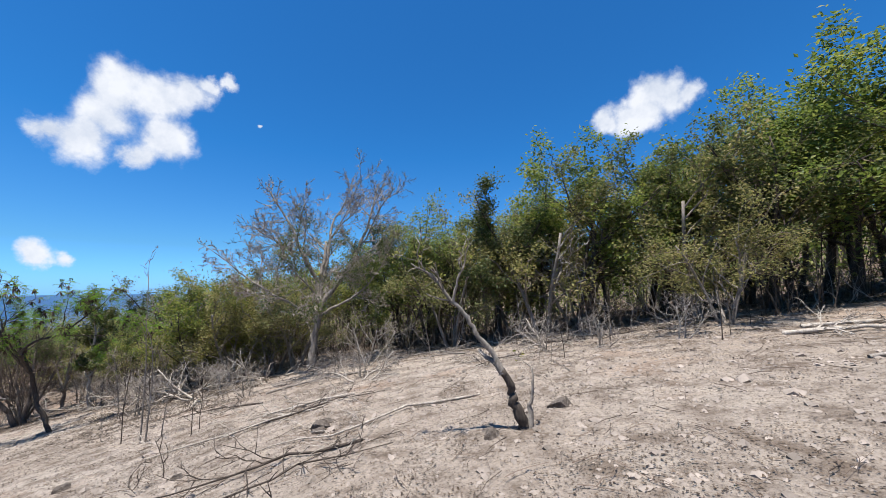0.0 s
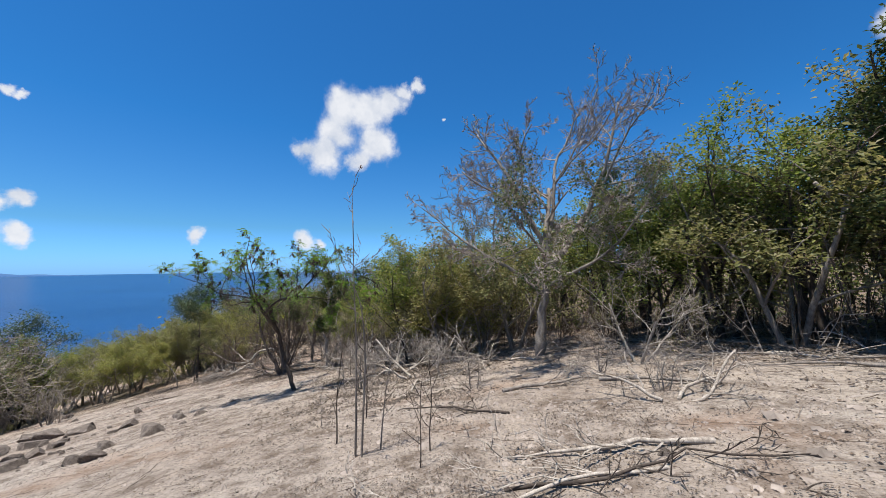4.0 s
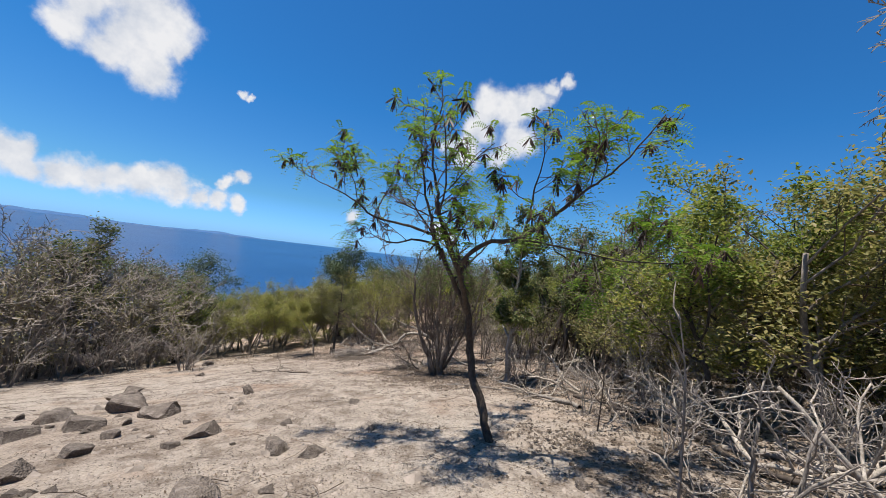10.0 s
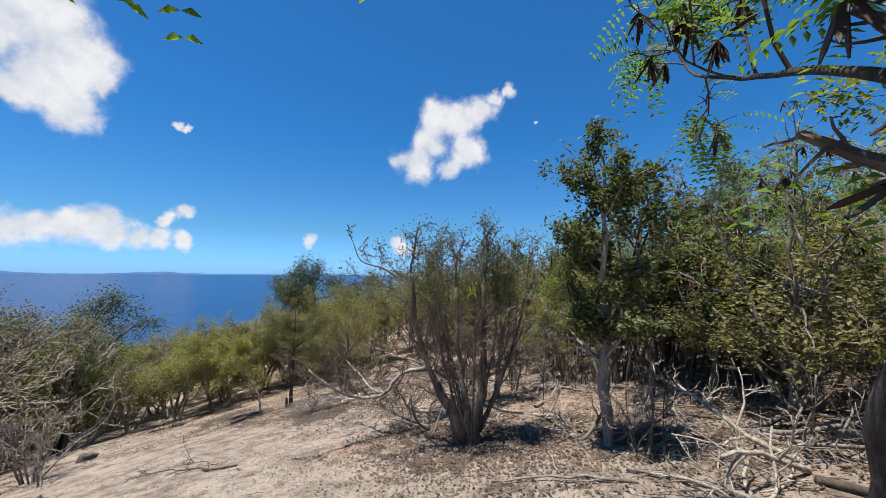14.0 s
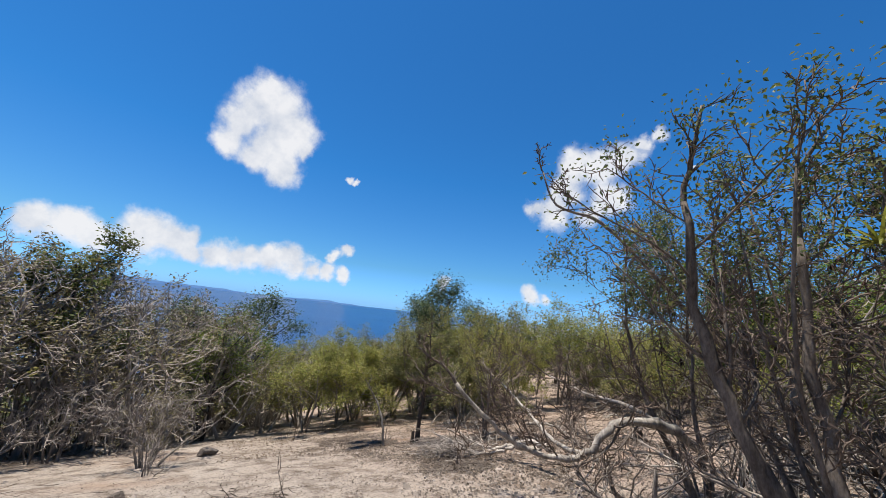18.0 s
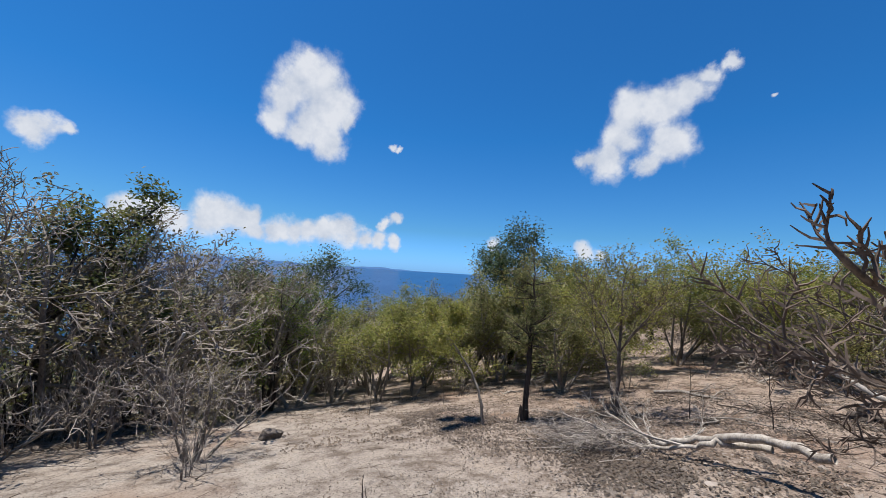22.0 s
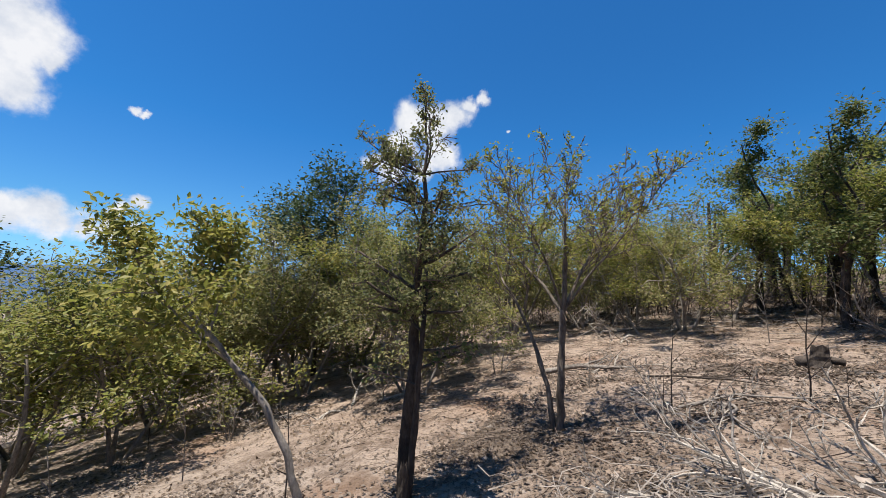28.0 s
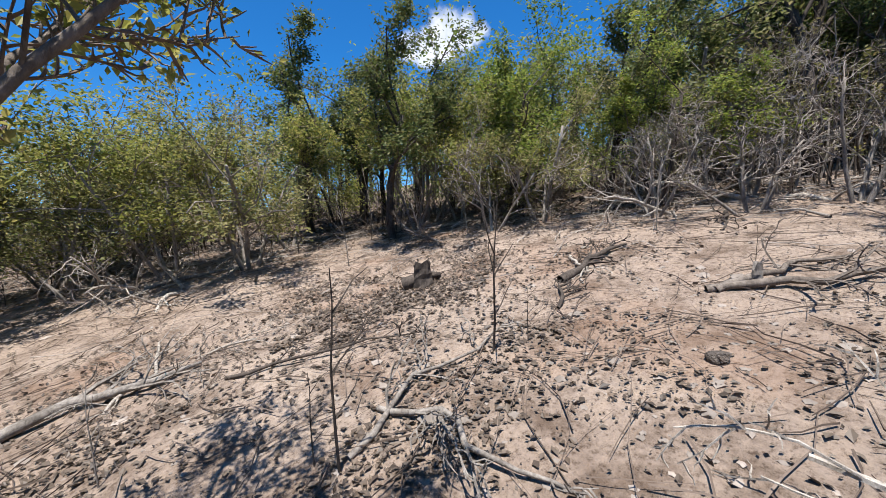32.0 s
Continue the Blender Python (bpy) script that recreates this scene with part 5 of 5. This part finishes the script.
def fallen(x0, y0, x1, y1, r, twigs=5, rise=0.04, label="fallen grey branch lying on the bare soil", mat=None, name="fallen_branch"):
    """A crooked limb that lies along the slope, with side twigs."""
    thing = new(name)
    thing.location = (x0, y0, ground_z(x0, y0))
    n = 9
    pts, length = [], math.hypot(x1 - x0, y1 - y0)
    side = np.array((-(y1 - y0), x1 - x0)) / length
    for i in range(n + 1):
        f = i / n
        w = 0.17 * length * (noise.noise((x0 + f * 3.1, y0, 2)) + 0.4 * noise.noise((x0 + f * 9, y0, 5))) * math.sin(math.pi * f)
        x, y = x0 + (x1 - x0) * f + side[0] * w, y0 + (y1 - y0) * f + side[1] * w
        pts.append((x - x0, y - y0, ground_z(x, y) - ground_z(x0, y0) + r * 0.6 + rise * math.sin(math.pi * f)))
    radii = np.linspace(r, r * 0.35, n + 1) * (1 + 0.1 * rng.normal(size=n + 1))
    s = Shape()
    s.tube(pts, radii, 7)
    mat = mat or (BARK_GREY, BARK_DARK, DEADWOOD, BARK_GREY)[int(rng.integers(4))]
    part("limb", s, mat, thing, soft=True)
    spec = dict(BASE, levels=3, segs=(5, 4, 3), many=(3, 3), start=(0.2, 0.2), angle=(40, 40), wiggle=(0.18, 0.22, 0.25), up=(0, -0.02, -0.02), sides=(5, 4, 3))
    for k in range(twigs):
        wood, anchors = {}, []
        i = int(rng.integers(2, n))
        d = unit(np.array(pts[i + 1]) - np.array(pts[i])) + np.append(side, 0) * rng.choice((-1, 1)) * 0.8 + np.array((0, 0, 0.25 * rise / 0.04 * 0.3))
        grow(pts[i], d, length * rng.uniform(0.18, 0.36), radii[i] * 0.5, 0, spec, wood, anchors)
        s = Shape()
        for lv, rods_of in wood.items():
            for q, rr in rods_of:
                s.tube(q, rr, 4)
        part("side_twig", s, mat, thing)
    return tagged(thing, label, "branch", "fallen branches")


for x0, y0, x1, y1, r in ((0.5, 5.8, -2.6, 4.9, 0.022), (-1.0, 4.6, -3.4, 3.9, 0.018), (-2.2, 6.9, -4.4, 5.5, 0.02), (5.6, 6.3, 7.0, 5.2, 0.045), (6.2, 6.6, 7.6, 5.4, 0.04),
                          (-1.8, 7.5, -3.6, 6.9, 0.03), (-4.5, 9.5, -2.9, 10.3, 0.035), (-3.0, 10.1, -1.4, 9.6, 0.04), (-4.0, 8.3, -6.1, 8.7, 0.02), (-10.4, 13.7, -7.9, 11.8, 0.05),
                          (-9.2, 13.0, -6.7, 13.3, 0.05), (-11.7, 16.3, -9.6, 15.2, 0.06), (-16.9, 18.2, -15.2, 17.9, 0.05), (-19.8, 12.2, -21.8, 11.0, 0.018),
                          (-22.95, 18.65, -22.5, 17.5, 0.024), (-20.42, 18.1, -19.4, 16.9, 0.036), (-20.4, 18.05, -19.3, 17.6, 0.034), (-25.6, 20.3, -24.0, 20.5, 0.055),
                          (-20.8, 19.25, -19.55, 19.4, 0.045), (-23.8, 20.0, -22.2, 19.35, 0.016), (-21.9, 20.7, -21.45, 20.6, 0.09), (-21.3, 18.8, -20.7, 19.2, 0.02),
                          (-25.2, 25.0, -23.6, 24.6, 0.05), (-23.2, 18.4, -21.9, 18.9, 0.02), (-29.8, 7.9, -28.9, 8.5, 0.09), (-11.4, 13.6, -13.6, 14.2, 0.05), (-12.0, 14.6, -10.2, 13.8, 0.045), (-13.4, 13.9, -14.9, 13.3, 0.022), (-2.6, 3.4, -0.6, 4.3, 0.014), (-3.4, 6.3, -1.2, 7.3, 0.018)):
    fallen(x0, y0, x1, y1, r, mat=DEADWOOD if x0 < -29 else BARK_DARK if r > 0.08 else BARK_BROWN if -20.5 < x0 < -20.3 else None)


def arched_limb():
    """The big pale limb: it comes down from a raised butt to a knee on the soil and spreads into branches."""
    x0, y0 = -22.35, 16.25
    thing = new("fallen_branch")
    z0 = ground_z(x0, y0)
    thing.location = (x0, y0, z0)
    spec = dict(BASE, levels=4, segs=(6, 6, 5, 4), many=(4, 4, 3), start=(0.25, 0.25, 0.2), angle=(34, 38, 40), wiggle=(0.12, 0.18, 0.2, 0.22), up=(0.0, 0.0, -0.01, -0.01),
                ratio=(0.6, 0.55, 0.5), sides=(7, 5, 4, 3), least=0.005)

    def run(points, r0, r1):
        s = Shape()
        q = np.array([(x - x0, y - y0, ground_z(x, y) + h - z0) for x, y, h in points])
        t, ft = np.arange(len(q)), np.linspace(0, len(q) - 1, 4 * len(q))
        c = np.stack([np.interp(ft, t, q[:, k]) for k in range(3)], 1)
        c[1:-1] = (c[:-2] + 2 * c[1:-1] + c[2:]) / 4
        c[1:-1] += rng.normal(0, 0.02, (len(c) - 2, 3))
        s.tube(c, np.linspace(r0, r1, len(c)) * (1 + 0.12 * rng.normal(size=len(c))), 9)
        part("limb", s, DEADWOOD, thing, soft=True)

    run(((-20.2, 16.0, 0.42), (-20.8, 16.12, 0.44), (-21.4, 16.2, 0.34), (-21.75, 16.12, 0.24), (-22.1, 16.1, 0.10), (-22.35, 15.98, 0.05)), 0.055, 0.032)
    run(((-20.9, 16.4, 0.28), (-21.3, 16.15, 0.30), (-21.6, 16.0, 0.2), (-22.15, 15.85, 0.07)), 0.042, 0.024)
    for x, y, h, dx, dy, dz, ln in ((-22.1, 16.1, 0.10, -1, 0.9, 0.10, 1.3), (-22.2, 16.05, 0.08, -1, 0.5, 0.05, 1.0), (-22.3, 16.0, 0.06, -1, 0.0, 0.05, 1.0),
                                    (-22.15, 15.85, 0.08, -1, -0.5, 0.04, 1.1), (-21.8, 16.15, 0.22, -0.6, 1, 0.05, 0.9), (-21.7, 16.0, 0.2, -0.8, -0.8, 0.04, 1.0)):
        wood, anchors = {}, []
        grow((x - x0, y - y0, ground_z(x, y) + h - z0), (dx, dy, dz), ln, 0.022, 0, spec, wood, anchors)
        s = Shape()
        for lv, rods_of in wood.items():
            for q, rr in rods_of:
                s.tube(q, rr, 5 if lv < 2 else 3)
        part("side_branch", s, DEADWOOD, thing)
    tagged(thing, "large pale forked dead limb arching over a heap of brush", "branch")


arched_limb()
for _ in range(58):
    x = rng.uniform(-27, 8)
    y, a = edge_right(x) - abs(rng.normal(0.4, 2.2)), rng.uniform(0, 2 * math.pi)
    ln = rng.uniform(0.6, 1.8)
    if x > -22 or y > 18.5:
        fallen(x, y, x + ln * math.cos(a), y + ln * 0.6 * math.sin(a), rng.uniform(0.012, 0.034), 3)


def rods(count, place_xy, length, thickness, lift, mat, name, label, bendy=0.2):
    """Many thin twigs strewn on the soil as one heap or litter."""
    s = Shape()
    for _ in range(count):
        x, y = place_xy()
        a, ln = rng.uniform(0, 2 * np.pi), rng.uniform(*length)
        z = rng.uniform(0, lift)
        bend_by = rng.normal(0, bendy)
        pts = []
        for i in range(4):
            f = i / 3 - 0.5
            px, py = x + ln * f * math.cos(a + bend_by * f) + rng.normal(0, 0.03) * ln, y + ln * f * math.sin(a + bend_by * f) + rng.normal(0, 0.03) * ln
            pts.append((px, py, ground_z(px, py) + z + 0.008 + rng.uniform(0, 0.03) * (1 if lift < 0.1 else 3)))
        r = rng.uniform(*thickness)
        s.tube(pts, np.linspace(r, r * 0.5, 4), 3, cap=False)
    ob = new(name, s.mesh(name, mat))
    return ob


def patch(x, y, rx, ry):
    return lambda: (x + rng.normal(0, rx), y + rng.normal(0, ry))


tagged(rods(750, patch(-22.85, 15.4, 0.44, 0.34), (0.12, 0.5), (0.003, 0.006), 0.28, TWIGS, "brush_pile", "", 0.8),
       "heap of dry brown brushwood on the soil", "brush pile", kind="stuff")
tagged(rods(60, patch(-22.8, 15.85, 0.42, 0.38), (0.2, 0.55), (0.003, 0.006), 0.2, TWIGS, "brush_pile", "", 0.9),
       "heap of bleached grey twigs on the soil", "brush pile", kind="stuff")


def near_edge():
    x = rng.uniform(-30, 8)
    return x, edge_right(x) - abs(rng.normal(0, 2.6)) + 1.2


def near_left():
    x = rng.uniform(-40, -22)
    return x, edge_left(x) + abs(rng.normal(0, 1.6)) - 0.8


def anywhere():
    while True:
        x, y = rng.uniform(-33, 9), rng.uniform(-1, 26)
        if edge_left(x) < y < edge_right(x) + 2:
            return x, y


def end_slope():
    return rng.uniform(-27, -18), rng.uniform(16, 24)


for count, where, length, thick in ((3600, near_edge, (0.15, 0.9), (0.003, 0.009)), (700, near_left, (0.2, 0.9), (0.003, 0.009)), (4200, anywhere, (0.08, 0.6), (0.002, 0.006)),
                                    (900, end_slope, (0.1, 0.7), (0.002, 0.007))):
    tagged(rods(count, where, length, thick, 0.02, TWIGS if count in (3600, 700) else TWIGS_BROWN, "twig_litter", ""), "fallen twigs strewn over dry soil", "twigs", kind="stuff")


def first_slope():
    return rng.uniform(-6, 6), rng.uniform(1.5, 9)


def litter(count, where, size, name, label):
    s = Shape()
    at = []
    while len(at) < count:
        x, y = where()
        drift = noise.noise((x * 0.9, y * 0.9, 7)) + 0.5 * noise.noise((x * 2.7, y * 2.7, 3))
        if drift > 0.12 or rng.uniform() < (0.22 if size < 0.07 else 0.6):
            at.append((x, y, ground_z(x, y) + 0.012))
    s.leaves(at, size, 1.4, 0.6)
    tagged(new(name, s.mesh(name, LEAF_DRY)), label, "leaf litter", kind="stuff")


litter(20000, near_edge, 0.055, "leaf_litter", "dry brown leaves strewn under the trees")
# real litter, laid thick to darken the floor in place of tree shade
litter(34000, band(-34, 15, edge_right, -1.2, 3.4), 0.075, "leaf_litter", "thick dark brown leaf litter, darkening the upper wood's floor like shade")
litter(24000, band(-34, 17, edge_right, 3.0, 10.0), 0.13, "leaf_litter", "thick dark brown leaf litter, darkening the deep upper wood like shade")
litter(12000, band(-46, -21, edge_left, -5.0, 0.3), 0.085, "leaf_litter", "thick dark leaf litter on the floor of the seaward scrub")
litter(2500, near_left, 0.06, "leaf_litter", "dry brown leaves strewn along the scrub")
# dark leaves lie where the round crown's shadow falls and partly stand for it
litter(9000, patch(-24.15, 17.25, 0.72, 0.6), 0.045, "leaf_litter", "thick patch of curled dry leaves, also standing in for crown shade")
# this patch also imitates the leaning tree's crown shadow
litter(6500, patch(-25.7, 14.5, 0.75, 0.55), 0.05, "leaf_litter", "patch of dry brown leaves, also in place of the crown's shade")
# dense litter whose dark doubles as the shade below the bush
litter(11000, patch(-15.9, 14.3, 1.0, 0.75), 0.05, "leaf_litter", "dry leaves round the foot of a bush, also imitating its shade")
litter(7000, patch(-22.8, 20.2, 1.7, 1.1), 0.055, "leaf_litter", "dry leaves scattered on the slope")
litter(12000, anywhere, 0.026, "leaf_litter", "small dry leaf scraps on the open soil")


def along_walk():
    """Within some metres of the trodden line, uphill of it."""
    f = rng.uniform()
    x = float(np.interp(f, (0, 0.2, 0.45, 0.75, 1.0), (2.0, -3.2, -10.0, -20.0, -23.5)))
    y = float(np.interp(f, (0, 0.2, 0.45, 0.75, 1.0), (2.5, 5.5, 8.5, 12.0, 17.5)))
    return x + rng.normal(0, 2.4), y + rng.normal(0.8, 2.2)


litter(42000, along_walk, 0.02, "leaf_litter", "crumbled leaf bits and bark chips on the soil")
litter(14000, first_slope, 0.02, "leaf_litter", "crumbled leaf bits on the pale stony soil")


litter(9000, along_walk, 0.032, "leaf_litter", "curled dark leaves lying on the open soil")
litter(5000, first_slope, 0.022, "leaf_litter", "curled dark leaves lying on the stony soil")
litter(3000, patch(-7.2, 9.7, 1.1, 0.8), 0.05, "leaf_litter", "dark drift of dry leaves beside the path")
litter(9000, patch(-8.6, 12.6, 1.5, 1.1), 0.055, "leaf_litter", "dark drift of dry leaves under bare shrubs")
litter(6000, patch(-13.4, 15.6, 1.3, 0.9), 0.055, "leaf_litter", "dark leaf litter under the leaf-wrapped tree")
litter(7000, patch(-22.9, 15.4, 0.6, 0.5), 0.05, "leaf_litter", "brown leaves and chips in the brush heap")
litter(4200, patch(-21.0, 15.6, 0.9, 0.8), 0.05, "leaf_litter", "drift of dry leaves and bark beside dead limbs")


litter(4200, lambda: (rng.uniform(-31, -25), rng.uniform(11, 19)), 0.055, "leaf_litter", "dark leaves strewn below the clearing's lower trees")
litter(2000, end_slope, 0.035, "leaf_litter", "curled brown leaves over the ruddy slope")


def pebbles(count, where, size, name):
    s = Shape()
    base = np.array([(1, 0, 0), (0, 1, 0), (-1, 0, 0), (0, -1, 0), (0, 0, 0.8), (0.7, 0.7, 0.45), (-0.7, 0.6, 0.4), (-0.6, -0.7, 0.5), (0.7, -0.6, 0.4)])
    faces = [(0, 5, 4), (5, 1, 4), (1, 6, 4), (6, 2, 4), (2, 7, 4), (7, 3, 4), (3, 8, 4), (8, 0, 4), (0, 1, 5), (1, 2, 6), (2, 3, 7), (3, 0, 8)]
    for _ in range(count):
        x, y = where()
        k = size * rng.lognormal(0, 0.5)
        a = rng.uniform(0, 2 * np.pi)
        v = base * rng.uniform(0.7, 1.2, (9, 1)) * k * np.array((1, rng.uniform(0.6, 1), rng.uniform(0.6, 1.1)))
        c, d = math.cos(a), math.sin(a)
        v = np.stack([v[:, 0] * c - v[:, 1] * d + x, v[:, 0] * d + v[:, 1] * c + y, v[:, 2] + ground_z(x, y) - k * 0.15], 1)
        s.add(v, faces)
    tagged(new(name, s.mesh(name, PEBBLE)), "small stones and clods scattered on the soil", "pebbles", kind="stuff")


pebbles(7000, along_walk, 0.015, "pebbles")
pebbles(5500, first_slope, 0.015, "pebbles")
pebbles(3400, along_walk, 0.026, "pebbles")
pebbles(2400, first_slope, 0.026, "pebbles")
pebbles(500, lambda: (rng.uniform(-20, -10), rng.uniform(3.5, 10)), 0.04, "stones")


rng = np.random.default_rng(21)
# ---- woods farther off ----
def far_wood(x0, x1, y0, y1, step, keep, height, leaf, name, label, k=120, size=0.30):
    """Distant scrub: clumped crowns over short stems, as one mass."""
    s, t = Shape(), Shape()
    for x, y in scatter(x0, x1, y0, y1, step, keep):
        h = height * rng.uniform(0.7, 1.2)
        z = float(np.clip(hill(x, y), -70, 26))
        t.tube([(x, y, z - 0.2), (x + rng.normal(0, 0.2), y, z + h * 0.6)], (0.12, 0.06), 4)
        d = rng.normal(size=(k, 3))
        d /= np.linalg.norm(d, axis=1)[:, None]
        lump = 1 + 0.35 * np.sin(d[:, 0] * 5 + x) * np.sin(d[:, 1] * 4 + y)
        at = np.array((x, y, z + h * 0.5)) + d * (lump * rng.uniform(0.5, 1, k) ** 0.5)[:, None] * np.array((step * 0.55, step * 0.55, h * 0.5))
        s.leaves(at, size * step / 2.4, 0.5, 0.6)
    root = new(name, s.mesh(name, leaf))
    tagged(root, label, "far wood", kind="stuff")
    stems = new(name, t.mesh(name, BARK_DARK))
    tagged(stems, "dark stems of the distant wood", "far wood", kind="stuff")


far_wood(-26, 22, 20, 66, 2.6, lambda x, y: edge_right(x) + 5.6 < y < edge_right(x) + 26, 6.5, LEAF_GREEN, "hillside_wood", "green scrub wood covering the upper hillside", 420, 0.15)
far_wood(18, 60, -6, 50, 3.6, lambda x, y: True, 7.5, LEAF_GREEN, "hillside_wood", "green scrub wood on the rising hillside", 260, 0.2)
far_wood(-56, -26, 22, 60, 2.6, lambda x, y: y > edge_right(x) + 0.5 and y > 27, 4.6, LEAF_OLIVE, "hillside_wood", "olive scrub wood along the slope", 380, 0.15)
far_wood(-130, -50, -30, 90, 3.8, lambda x, y: True, 4.6, LEAF_OLIVE, "lower_wood", "olive scrub wood falling away to the sea")
far_wood(-52, -18, -40, 6, 3.0, lambda x, y: y < edge_left(x) - 5.5, 6.5, LEAF_DARK, "lower_wood", "dull green scrub wood below the clearing", 260, 0.2)
far_wood(-18, 18, -34, -10, 3.4, lambda x, y: True, 4.5, LEAF_OLIVE, "lower_wood", "scrub wood behind the clearing")
